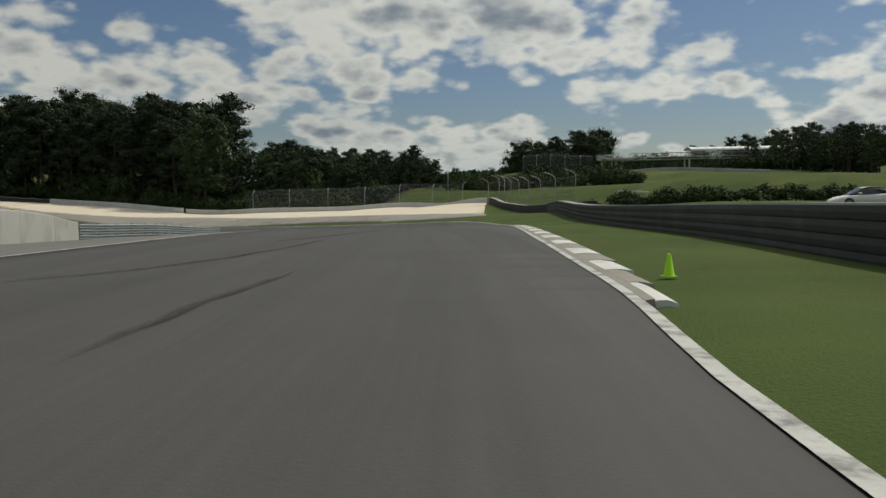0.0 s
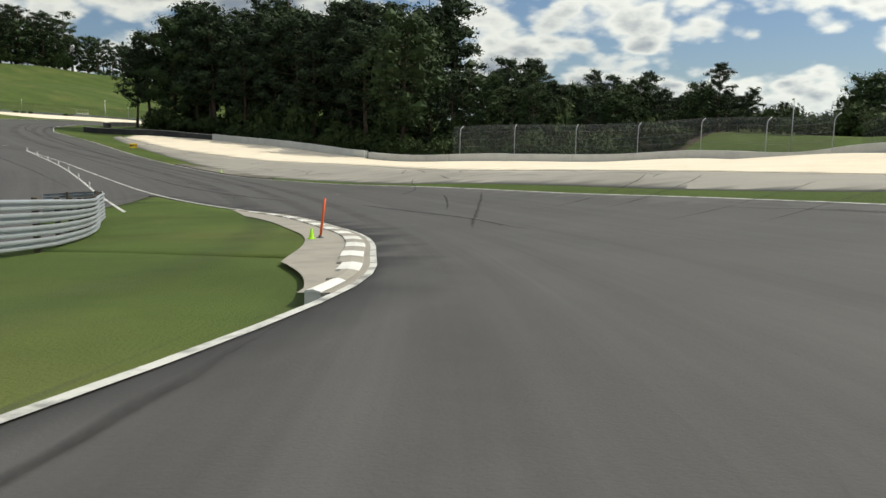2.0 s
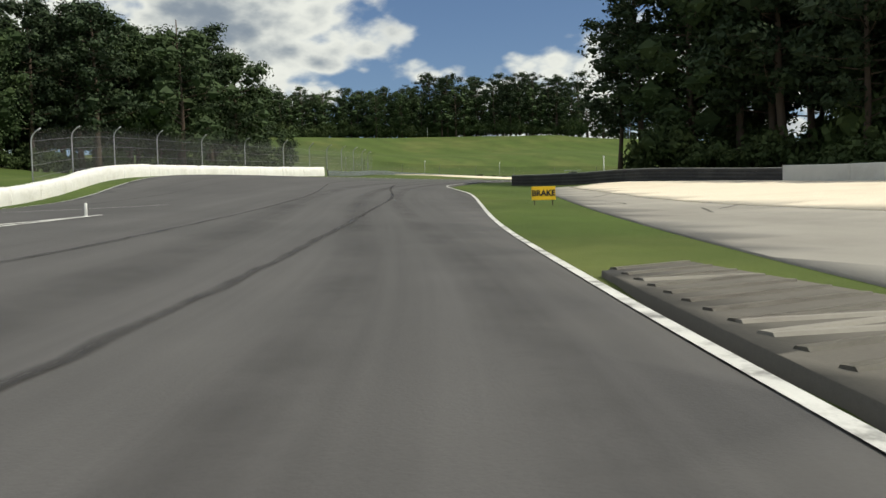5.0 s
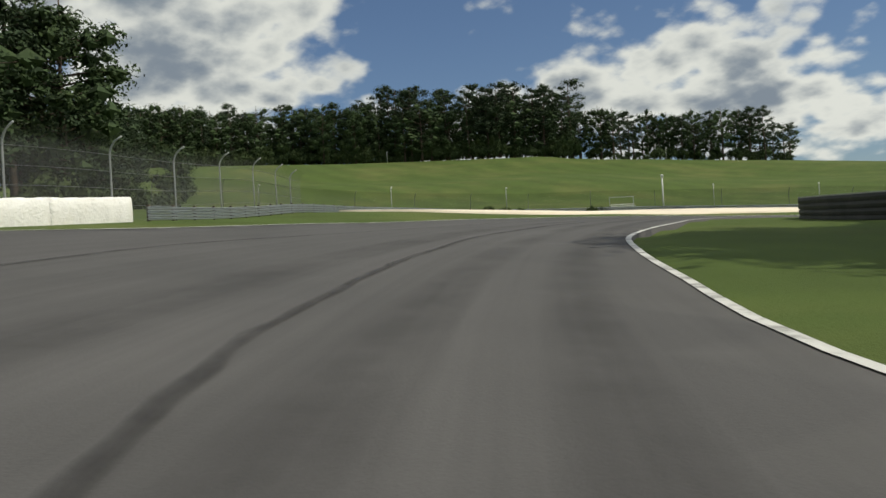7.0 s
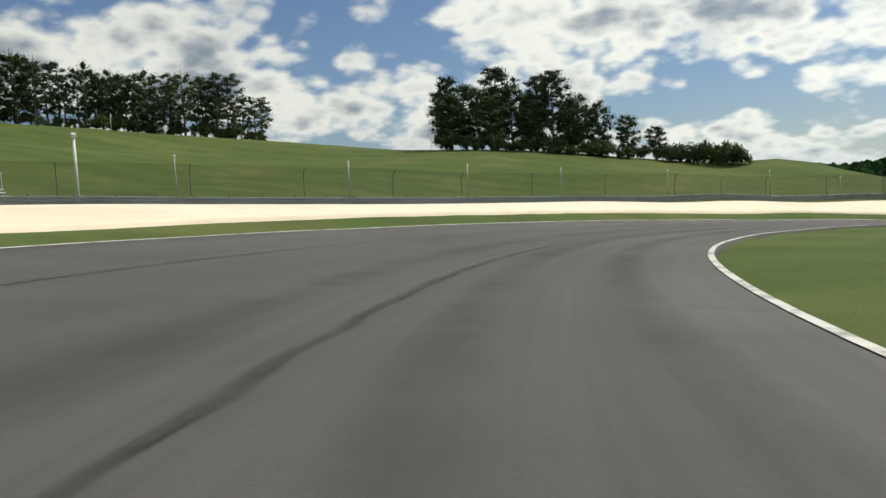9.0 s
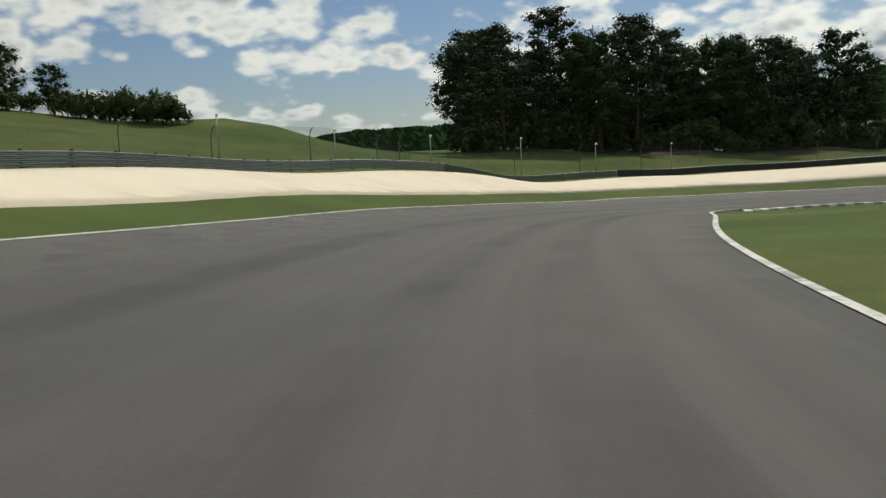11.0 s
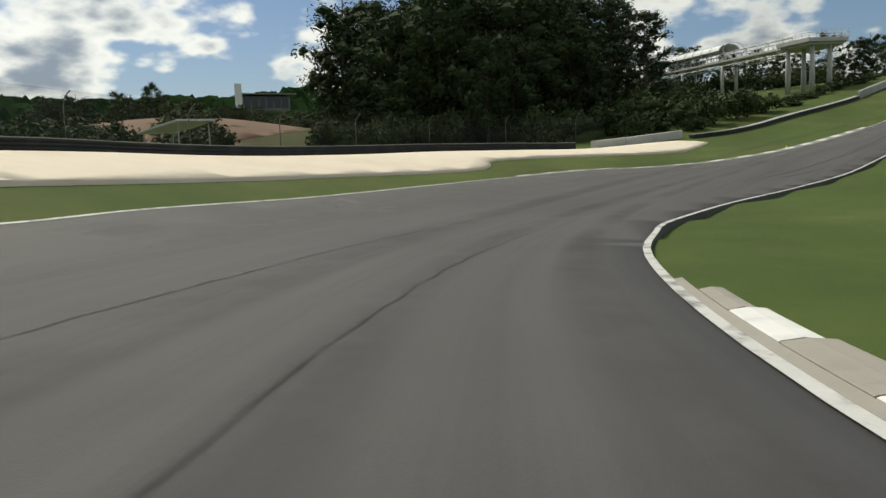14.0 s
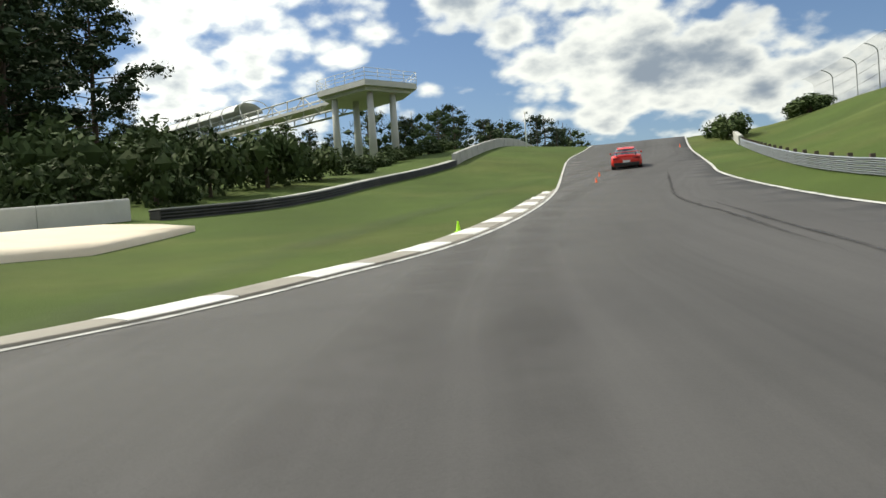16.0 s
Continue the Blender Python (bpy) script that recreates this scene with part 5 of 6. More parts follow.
def bush_mesh(seed, spread=1.0):
    rnd = np.random.RandomState(seed)
    cv, cf = [], []
    for _ in range(22):
        a, r = rnd.uniform(0, 6.283), rnd.uniform(0, 0.75) ** 0.7
        c = (math.cos(a) * r * spread, math.sin(a) * r, rnd.uniform(0.25, 0.95) * (1.05 - 0.45 * r))
        v, f = clump_quads(rnd, c, rnd.uniform(0.25, 0.4), 56, 0.07, 0.85)
        cf += [tuple(q + len(cv) for q in g) for g in f]
        cv += v
    return cv, cf


BUSH_SHAPES = [bush_mesh(7 + k) for k in range(4)]
BUSHES = [mesh_of("foliage", v, f, M_BUSH) for v, f in BUSH_SHAPES]
STEM = mesh_of("stem", *tube_verts([(0, 0, -0.2), (0.03, 0, 0.3), (0, 0.05, 0.7)], [0.06, 0.045, 0.02], 5), M_BARK)


def bush(x, y, w, h, group="", label="rounded leafy green bush"):
    ob = thing("bush", label, "bush", group, (x, y, gz(x, y) - 0.05))
    ob.scale = (w, w * random.uniform(0.85, 1.15), h)
    ob.rotation_euler = (0, 0, random.uniform(0, 6.283))
    child("foliage", random.choice(BUSHES), ob)
    child("stem", STEM, ob)
    return ob


def undergrowth(front, step, depth, w, h, group, side=-1, label=""):
    """Shrubs in a ragged row along the foot of a wood: things if labelled, else one tangle."""
    cv, cf = [], []
    for x, y, sx, sy in at_every(smooth_line(front, 1.0), step, random.uniform(0, step)):
        d = random.uniform(0, depth)
        k = random.uniform(0.75, 1.3)
        px, py = x + sx * side * d + random.uniform(-1, 1), y + sy * side * d + random.uniform(-1, 1)
        hh = h * k * random.uniform(0.8, 1.25)
        if label:
            bush(px, py, w * k, hh, group, label)
            continue
        v, f = BUSH_SHAPES[random.randrange(len(BUSH_SHAPES))]
        a = random.uniform(0, 6.283)
        rot = np.array(((math.cos(a), -math.sin(a), 0), (math.sin(a), math.cos(a), 0), (0, 0, 1)))
        cf += [tuple(q + len(cv) for q in g) for g in f]
        cv += list((np.array(v) * (w * k, w * k, hh)) @ rot.T + (px, py, gz(px, py) - 0.05))
    if cv:
        tagged(new("undergrowth", mesh_of("undergrowth", cv, cf, M_BUSH)), "tangled dark " + group, "undergrowth", "", "stuff")


random.seed(11)
# the wood behind the first bend
WOOD_A = [(-113, 203), (-106, 199), (-97, 195), (-84, 192), (-70, 188.5), (-56, 186)]
WOOD_A2 = [(-55, 187), (-44, 185), (-33, 186), (-22, 190), (-12, 200), (-5, 213)]
wood(WOOD_A, 4, 4.6, 22, (19, 25.5), "trees of the wood behind the barrier", 0.8)
wood(WOOD_A2[:3], 3, 4.8, 22, (11, 15.5), "trees of the wood behind the barrier", 0.6)
wood(WOOD_A2[2:], 3, 4.8, 20, (7.5, 12), "trees of the wood behind the barrier", 0.5)
wood([(-16, 199), (-9, 207), (-3, 214), (3, 219)], 2, 3.8, 8, (5.5, 8), "trees of the wood behind the barrier", 0.3)
undergrowth(WOOD_A, 3.0, 5, 2.9, 3.6, "shrubs under the wood")
undergrowth(WOOD_A, 4.2, 16, 3.4, 5.0, "shrubs under the wood")
undergrowth(WOOD_A2 + [(2, 219)], 3.0, 5, 3.0, 3.6, "shrubs under the wood")
undergrowth(WOOD_A2 + [(2, 219)], 4.2, 14, 3.4, 5.0, "shrubs under the wood")
undergrowth([(-92, 190.5), (-82, 187.8), (-74, 186), (-66, 184.4), (-58, 182.4), (-51, 179.5), (-44, 177), (-36, 175), (-27, 174.5), (-18, 174)], 2.6, 1.8, 2.2, 2.5, "bushes below the wood", -1, "rounded leafy green bush above a barrier")
undergrowth([(0, 203), (9, 205), (18, 206), (27, 204), (36, 201), (46, 198)], 2.4, 4, 3.2, 4.2, "shrubs behind a grass bank")
undergrowth([(4, 196), (14, 197), (24, 197), (36, 193), (50, 188)], 2.6, 4, 3.0, 3.6, "shrubs behind a grass bank")
for x, y, h, kd in ((-117.5, 195, 15.5, "pine"), (-113, 193.5, 18.5, "pine"), (-108, 194.5, 23, "broad"), (-112, 200, 22, "pine"), (-104, 196, 24, "pine"), (-106, 202, 24, "broad"), (-99, 195, 24, "pine")):
    plant(kd, x, y, h, "trees of the wood")
undergrowth([(-111, 191.5), (-105, 190.5), (-97, 190.5)], 2.2, 3, 2.6, 2.8, "shrubs under the wood")
# a hedge behind the start of the tyre wall
undergrowth([(18.5, 98), (23, 94.5), (30, 91), (38, 87.5), (47, 84)], 1.5, 2.5, 1.7, 1.55, "hedge behind the tyre wall", -1, "dense green hedge bush behind a black tyre wall")
# the wood on the left over the rise
wood([(-205.9, 188.4), (-197, 172), (-190, 152), (-182, 130), (-172, 108)], 4, 5.6, 26, (22, 27.5), "trees of the wood above the rise", 0.35, "", 0.45, 1)
wood([(-233.5, 206.5), (-221.1, 197.9), (-209, 190.7)], 2, 5.0, 8, (12, 15), "trees of the wood above the rise", 0.4, "", 0.4, 1)
undergrowth([(-231, 205.3), (-205.9, 188.4), (-197, 172), (-190, 152), (-182, 130), (-174, 112)], 3.2, 5, 2.8, 3.2, "bushes at the wood's edge", 1)
# the tree line on the hill
HILL = [(-352, 212), (-358, 237.5), (-362.1, 274.2), (-341.3, 304.8), (-321.1, 333.6), (-297.2, 360.2)]
wood(HILL, 2, 4.8, 8, (17.5, 22), "trees on the hilltop", 0.12, "_far", 0.4, -1)
wood(HILL[:4], 2, 5.2, 12, (18.5, 22.5), "trees on the hilltop", 0.7, "_far", 0.45, -1)
wood(HILL[3:], 2, 4.8, 12, (22, 29), "trees on the hilltop", 0.8, "_far", 0.45, -1)
undergrowth(HILL, 2.6, 3, 3.0, 4.2, "shrubs under the hilltop trees")
undergrowth(HILL, 2.8, 9, 3.6, 6.5, "shrubs under the hilltop trees")
wood([(-294.8, 365.1), (-275.8, 384.9), (-263.9, 397.4), (-249.7, 410.2)], 3, 5.4, 9, (13, 19), "trees on the hilltop", 0.55, "_far", 0.4, -1)
undergrowth([(-294.8, 365.1), (-275.8, 384.9), (-249.7, 410.2)], 3.4, 3, 2.6, 3.2, "shrubs under the hilltop trees")
# the clump beyond the second bend
for x, y, h, kd in ((-193.3, 401, 17, "pine"), (-188.4, 396.4, 16, "broad"), (-182.2, 404, 19.5, "pine"), (-177.3, 398.1, 16, "broad"), (-172.3, 401.9, 17, "pine"), (-167.3, 396, 17.5, "pine"), (-162.2, 399.7, 14, "broad"), (-157.1, 397.3, 12.5, "broad"), (-150.8, 399.7, 10, "broad"), (-144.4, 401.8, 8, "broad"), (-184.7, 408.7, 16, "broad"), (-174.7, 409.1, 15, "broad"), (-164.7, 406.9, 13, "broad"), (-195.7, 404.5, 15, "broad"), (-190.9, 392.6, 13, "broad"), (-181.1, 393.1, 13, "broad"), (-171.1, 392.3, 12, "broad"), (-162.3, 392.5, 10.5, "broad")):
    plant(kd, x, y, h * 1.08, "clump of trees on the far slope")
undergrowth([(-195.7, 391), (-182.4, 389.4), (-162.3, 390.1), (-141.8, 396.9), (-127.7, 383)], 2.6, 2, 2.8, 3.4, "shrubs under the clump")
# the wood outside the third bend
WOOD_C = [(-88.7, 371.5), (-83.7, 369), (-71.7, 366.5), (-55.7, 363.5), (-39.7, 362.5), (-23.7, 362.5), (-9.7, 363.5), (-0.7, 365.5)]
wood(WOOD_C, 3, 6.4, 26, (15, 22), "pines of the wood outside the third bend", 0.75)
undergrowth(WOOD_C, 2.6, 4, 3.0, 3.4, "shrubs under the pines")
undergrowth(WOOD_C, 4.0, 18, 3.4, 5.0, "shrubs under the pines")
undergrowth([(16.3, 335.5), (22.3, 329.5), (26.3, 323.5)], 1.8, 3, 2.4, 2.8, "shrubs beside the fence")
undergrowth([(26.3, 335.5), (38.3, 337.5), (52.3, 339.5), (68.3, 341.5), (86.3, 345.5)], 2.2, 5, 2.6, 2.8, "shrubs beyond the fence")
for k in range(84):
    x, y = random.uniform(-12, 107), random.uniform(347, 411)
    if y > 371 - 0.1 * x and random.random() < 0.4:
        plant("low", x, y, random.uniform(4, 7), "small trees beyond the fence", "small leafy tree among scrub")
    else:
        bush(x, y, random.uniform(2.2, 3.8), random.uniform(1.8, 3.8), "scrub beyond the fence", "olive-green scrub bush beyond the fence")
# the dark trees beside the viewing deck
wood([(26.3, 328.5), (33.3, 321.5), (40.3, 314.5), (47.3, 308.5), (55.3, 302.5)], 3, 4.8, 16, (18, 24.5), "trees beside the viewing deck", 0.4, "", 0.3, -1)
for x, y, h in ((25.3, 319.5, 14), (29.3, 316.5, 14), (36.3, 309.5, 16.5), (42.3, 304, 17), (46.3, 298.5, 15.5), (33.3, 313.5, 13), (39.3, 306.5, 12)):
    plant("broad" if x < 40 else "pine", x, y, h, "trees beside the viewing deck")
undergrowth([(22.3, 322.5), (29.3, 314.5), (36.3, 306.5), (43.3, 299.5), (50.3, 294.5)], 2.2, 4, 2.8, 3.4, "shrubs under the trees beside the deck")
for x, y, w, h in ((22.3, 309.5, 2.6, 2.3), (26.3, 305.5, 2.8, 2.6), (30.3, 301.5, 3.2, 3.2), (33.3, 296.5, 3.0, 3.0), (37.3, 292.5, 2.6, 2.6), (29.3, 296.5, 2.6, 2.4), (40.3, 287.5, 2.0, 1.6), (35.3, 288, 2.2, 2.0), (46.3, 277.5, 1.7, 1.3), (49.8, 274.1, 1.7, 1.3), (53.3, 271.1, 1.7, 1.3), (56.9, 267, 1.7, 1.3), (60.3, 263.5, 1.6, 1.2), (24.3, 300.5, 2.0, 1.6), (20.8, 303, 1.8, 1.6), (19.3, 313.5, 2.2, 2.6), (26.3, 294, 2.4, 2.2), (30.3, 290, 2.4, 2.4), (23.3, 297, 2.2, 2.0), (34.3, 285.5, 1.8, 1.6), (39.3, 281.5, 1.6, 1.2)):
    bush(x, y, w * 1.1, h * (1.45 if x < 38 else 1.0), "bushes below the viewing deck", "dense green bush on the bank below a viewing deck")
# far trees behind the deck and over the crest
for x, y, h in ((118, 322, 17), (128, 330, 20), (135, 326, 18), (143, 333, 22), (150, 329, 21), (158, 336, 23), (166, 331, 20), (174, 338, 21), (183, 334, 19), (108, 327, 14)):
    plant("pine" if h % 2 else "broad", x, y, h, "trees behind the walkway")
wood([(64.3, 319.5), (82.3, 305.5), (102.3, 281.5), (118.3, 259.5), (126.3, 241.5)], 3, 6.0, 14, (8, 12), "trees behind the crest", 0.7, "_far", 0.45, -1)
wood([(103.3, 245.5), (107.3, 236.5), (110.3, 226.5), (111.3, 215.5), (109.3, 208.5)], 3, 4.2, 10, (11, 14.5), "trees behind the crest", 0.55, "_far", 0.4, -1)
undergrowth([(68.3, 311.5), (86.3, 295.5), (100.3, 269.5), (110.3, 241.5), (116.3, 217.5)], 3.4, 3, 3.0, 3.6, "shrubs behind the crest")
bush(35.5, 247.1, 2.2, 2.3, "clipped bushes on the bank", "dark rounded bush at the end of a guard rail")
bush(38.3, 245.1, 1.9, 1.7, "clipped bushes on the bank", "dark rounded bush at the end of a guard rail")
for k in range(6):
    bush(34.3 + 2.6 * k, 238.5 - 2.9 * k, 2.4, 1.6, "clipped bushes on the bank")
for k in range(7):
    bush(-179 - 3.5 * (k % 3), 222 + 5.5 * k, 0.8, 0.8, "low shrubs at the foot of the hill", "low dark shrub below a grass hill")

# ---- things ----
def lathe(profile, n=20, cap=True):
    verts, faces = [], []
    for r, z in profile:
        for k in range(n):
            a = 2 * math.pi * k / n
            verts.append((r * math.cos(a), r * math.sin(a), z))
    for i in range(len(profile) - 1):
        for k in range(n):
            a, b = i * n + k, i * n + (k + 1) % n
            faces.append((a, b, b + n, a + n))
    if cap:
        faces.append(tuple(range(n - 1, -1, -1)))
        faces.append(tuple((len(profile) - 1) * n + k for k in range(n)))
    return verts, faces


def cone(x, y, h=0.36, material=None, label="lime green plastic cone standing on the verge", group="marker cones", tilt=0.0, dz=0.0):
    material = material or M_LIME
    ob = thing("traffic_cone", label, "cone", group, (x, y, gz(x, y) + dz))
    ob.rotation_euler = (tilt, 0, random.uniform(0, 6))
    v, f = lathe([(0.088 * h / 0.36 + 0.008, 0.02), (0.084 * h / 0.36, 0.03), (0.026 * h / 0.36, h - 0.012), (0.02 * h / 0.36, h), (0.012 * h / 0.36, h - 0.01), (0.08 * h / 0.36, 0.03)], 20, False)
    child("shell", mesh_of("shell", v, f, material, True), ob)
    bm = bmesh.new()
    w = 0.21 * h / 0.36
    box_bm(bm, w, w, 0.025, Matrix.Translation((0, 0, 0.0125)), 0.008)
    part("foot", bm, material, ob)
    return ob


cone(3.42, 11.8, dz=0.03)
cone(-17.1, 84.05, 0.31, dz=0.088, label="lime green plastic cone standing on the apex kerb")
cone(-56.6, 136.2, dz=0.10, label="lime green plastic cone on ribbed concrete")
cone(-71.3, 309.1, dz=0.03, label="lime green plastic cone on the infield grass")
cone(0.3, 292.9, 0.26, dz=0.04, label="lime green cone behind the exit kerb")
for x, y in ((14.9, 277.9), (19.1, 274.5), (32.9, 261.7), (34.9, 253.9)):
    cone(x, y, 0.28, M_ORANGE, "small orange cone on the rising asphalt", "orange cones", dz=0.03)


def marker_pole(x, y, h=1.25):
    ob = thing("marker_pole", "leaning fluorescent orange pole on the apex kerb", "marker pole", "", (x, y, gz(x, y) + 0.07))
    v, f = tube_verts([(0, 0, 0), (0.06, 0.03, h * 0.5), (0.12, 0.06, h)], [0.036, 0.036, 0.034], 10)
    child("shaft", mesh_of("shaft", v, f, M_ORANGE, True), ob)
    v, f = lathe([(0.11, 0), (0.11, 0.03), (0.05, 0.05), (0.045, 0.09)], 14)
    child("base", mesh_of("base", v, f, M_BLACK, True), ob)


marker_pole(-17.1, 84.55, 1.12)


def delineators():
    line = smooth_line([(-41.4, 103.5), (-47.7, 108.9), (-56, 116), (-66.5, 124.6), (-75.5, 131.4), (-87.6, 140)], 0.5)[::-1]
    tube = mesh_of("tube", *lathe([(0.05, 0), (0.045, 0.42), (0.03, 0.45)], 10), M_WHITE, True)
    foot = mesh_of("foot", *lathe([(0.13, 0), (0.13, 0.02), (0.07, 0.04)], 12), M_WHITE, True)
    for x, y, sx, sy in at_every(line, 7.5, 1.0)[:8]:
        ob = thing("delineator_post", "short white plastic post on a painted lane line", "delineator", "white posts on the lane line", (x, y, gz(x, y) + 0.04))
        child("tube", tube, ob)
        child("foot", foot, ob)


delineators()


def brake_sign(x, y):
    ob = thing("brake_sign", "small yellow board with black lettering on the verge", "sign", "", (x, y, gz(x, y)))
    ob.rotation_euler = (0, 0, math.radians(58))
    bm = bmesh.new()
    box_bm(bm, 1.1, 0.05, 0.62, Matrix.Translation((0, 0, 0.55)), 0.012)
    part("board", bm, M_YELLOW, ob)
    for sx in (-0.42, 0.42):
        bm = bmesh.new()
        box_bm(bm, 0.05, 0.05, 0.75, Matrix.Translation((sx, 0.05, 0.2)), 0.006)
        part("leg", bm, M_WOODPOST, ob)
    cu = bpy.data.curves.new("lettering", "FONT")
    cu.body, cu.size, cu.align_x, cu.align_y, cu.extrude, cu.offset = "BRAKE", 0.36, "CENTER", "CENTER", 0.004, 0.012
    tmp = new("lettering_source", cu)
    me = bpy.data.meshes.new_from_object(tmp.evaluated_get(bpy.context.evaluated_depsgraph_get()))
    bpy.data.objects.remove(tmp)
    me.materials.clear()
    me.materials.append(M_BLACK)
    child("lettering", me, ob, "black painted letters", Matrix.Translation((0, -0.033, 0.55)) @ Matrix.Rotation(radians(90), 4, "X"))


brake_sign(-87.6, 158.9)


def lamp_post(x, y, top, label, group, r=0.045, head=0.16, arm=0.25, material=None):
    base = gz(x, y)
    h = max(1.2, top - base)
    ob = thing("camera_post", label, "post", group, (x, y, base))
    v, f = tube_verts([(0, 0, -0.3), (0, 0, h * 0.5), (0, 0, h)], [r, r, r * 0.9], 8)
    child("post", mesh_of("post", v, f, material or M_POST, True), ob)
    bm = bmesh.new()
    box_bm(bm, head * 1.6, head, head, Matrix.Translation((arm, 0, h - head * 0.3)) @ Matrix.Rotation(0.25, 4, "Y"), head * 0.18)
    part("housing", bm, M_WHITE, ob, "white weatherproof housing")
    v, f = tube_verts([(0, 0, h - 0.05), (arm * 0.5, 0, h + 0.02), (arm, 0, h)], [r * 0.6] * 3, 6)
    child("arm", mesh_of("arm", v, f, material or M_POST, True), ob)
    ob.rotation_euler = (0, 0, math.atan2(210 - y, -130 - x))
    return ob


lamp_post(-185.5, 260.6, 10.4, "tall white camera pole behind the guard rail", "camera poles", 0.11, 0.34, 0.12, M_WHITE)
for x, y, z in ((-197.6, 203.4, 9.9), (-198, 221.7, 9.7), (-196.7, 240.2, 9.6), (-178, 262, 8.3), (-168.7, 272.7, 7.6), (-161.8, 286.3, 7.35), (-153.7, 294.5, 6.7), (-142.9, 302, 5.95), (-130.5, 317.4, 5.5), (-122.4, 317.7, 4.2), (-112.8, 323.2, 3.6), (-101.7, 328, 3.1), (-89.7, 333.5, 2.2), (-75.7, 338.5, 1.8)):
    lamp_post(x, y, z, "thin grey post with a small white lamp head", "small lamp posts along the fence")
lamp_post(-115.7, 200.4, 6, "grey camera pole at the edge of the wood", "camera poles", 0.08, 0.3, 0.35)
lamp_post(1.2, 168, 5, "slim grey pole beyond the barrier", "camera poles", 0.06, 0.2, 0.1)
lamp_post(56.3, 255.5, 9.3, "white lamp pole beside the climbing wall", "camera poles", 0.07, 0.25, 0.2, M_WHITE)
for x, y, h in ((-335.3, 309.6, 4), (-275.7, 380, 4), (-195.7, 391, 5), (-179.9, 392, 3.5)):
    lamp_post(x, y, gz(x, y) + h, "thin pale pole on the hill", "poles on the hill", 0.05, 0.18, 0.1, M_WHITE)


def marshal_stand(x, y, rot):
    ob = thing("marshal_stand", "low white bench stand behind the guard rail", "stand", "", (x, y, gz(x, y)))
    ob.rotation_euler = (0, 0, rot)
    for k in range(4):
        bm = bmesh.new()
        box_bm(bm, 3.4, 0.34, 0.06, Matrix.Translation((0, 0.42 * k, 0.45 + 0.24 * k)), 0.01)
        part("plank", bm, M_WHITE, ob)
    for sx in (-1.5, 0, 1.5):
        bm = bmesh.new()
        box_bm(bm, 0.07, 1.7, 0.07, Matrix.Translation((sx, 0.63, 0.68)) @ Matrix.Rotation(0.5, 4, "X"), 0.008)
        box_bm(bm, 0.07, 0.07, 1.2, Matrix.Translation((sx, 1.3, 0.55)), 0.008)
        box_bm(bm, 0.07, 0.07, 0.5, Matrix.Translation((sx, 0.0, 0.2)), 0.008)
        part("frame", bm, M_STEEL, ob)
    for sx in (-1.7, 1.7):
        bm = bmesh.new()
        box_bm(bm, 0.05, 0.05, 2.3, Matrix.Translation((sx, 1.4, 1.1)), 0.006)
        part("upright", bm, M_STEEL, ob)
    bm = bmesh.new()
    box_bm(bm, 3.6, 0.05, 0.06, Matrix.Translation((0, 1.4, 2.2)), 0.006)
    part("top_rail", bm, M_STEEL, ob)


marshal_stand(-183.2, 249.6, math.radians(62))


def shelter(x, y, w, d, h, rot, label, slope=0.06):
    ob = thing("shelter", label, "shelter", "", (x, y, gz(x, y)))
    ob.rotation_euler = (0, 0, rot)
    bm = bmesh.new()
    box_bm(bm, w, d, 0.18, Matrix.Translation((0, 0, h)) @ Matrix.Rotation(slope, 4, "Y"), 0.03)
    part("roof", bm, M_WHITE, ob)
    for sx in (-0.42, 0.42):
        for sy in (-0.4, 0.4):
            bm = bmesh.new()
            box_bm(bm, 0.10, 0.10, h + 0.3, Matrix.Translation((sx * w, sy * d, h / 2 - 0.15)), 0.01)
            part("post", bm, M_CREAM, ob)
    bm = bmesh.new()
    box_bm(bm, w * 0.7, d * 0.5, 0.9, Matrix.Translation((0, 0, 0.4)), 0.03)
    part("counter", bm, M_CREAM, ob)


shelter(-5.7, 343.5, 9.0, 3.2, 2.5, math.radians(48), "white flat-roofed open shelter beyond the fence")
shelter(28, 115, 3.8, 2.6, 2.5, 0.3, "small white flat-roofed shelter behind the tyre wall")


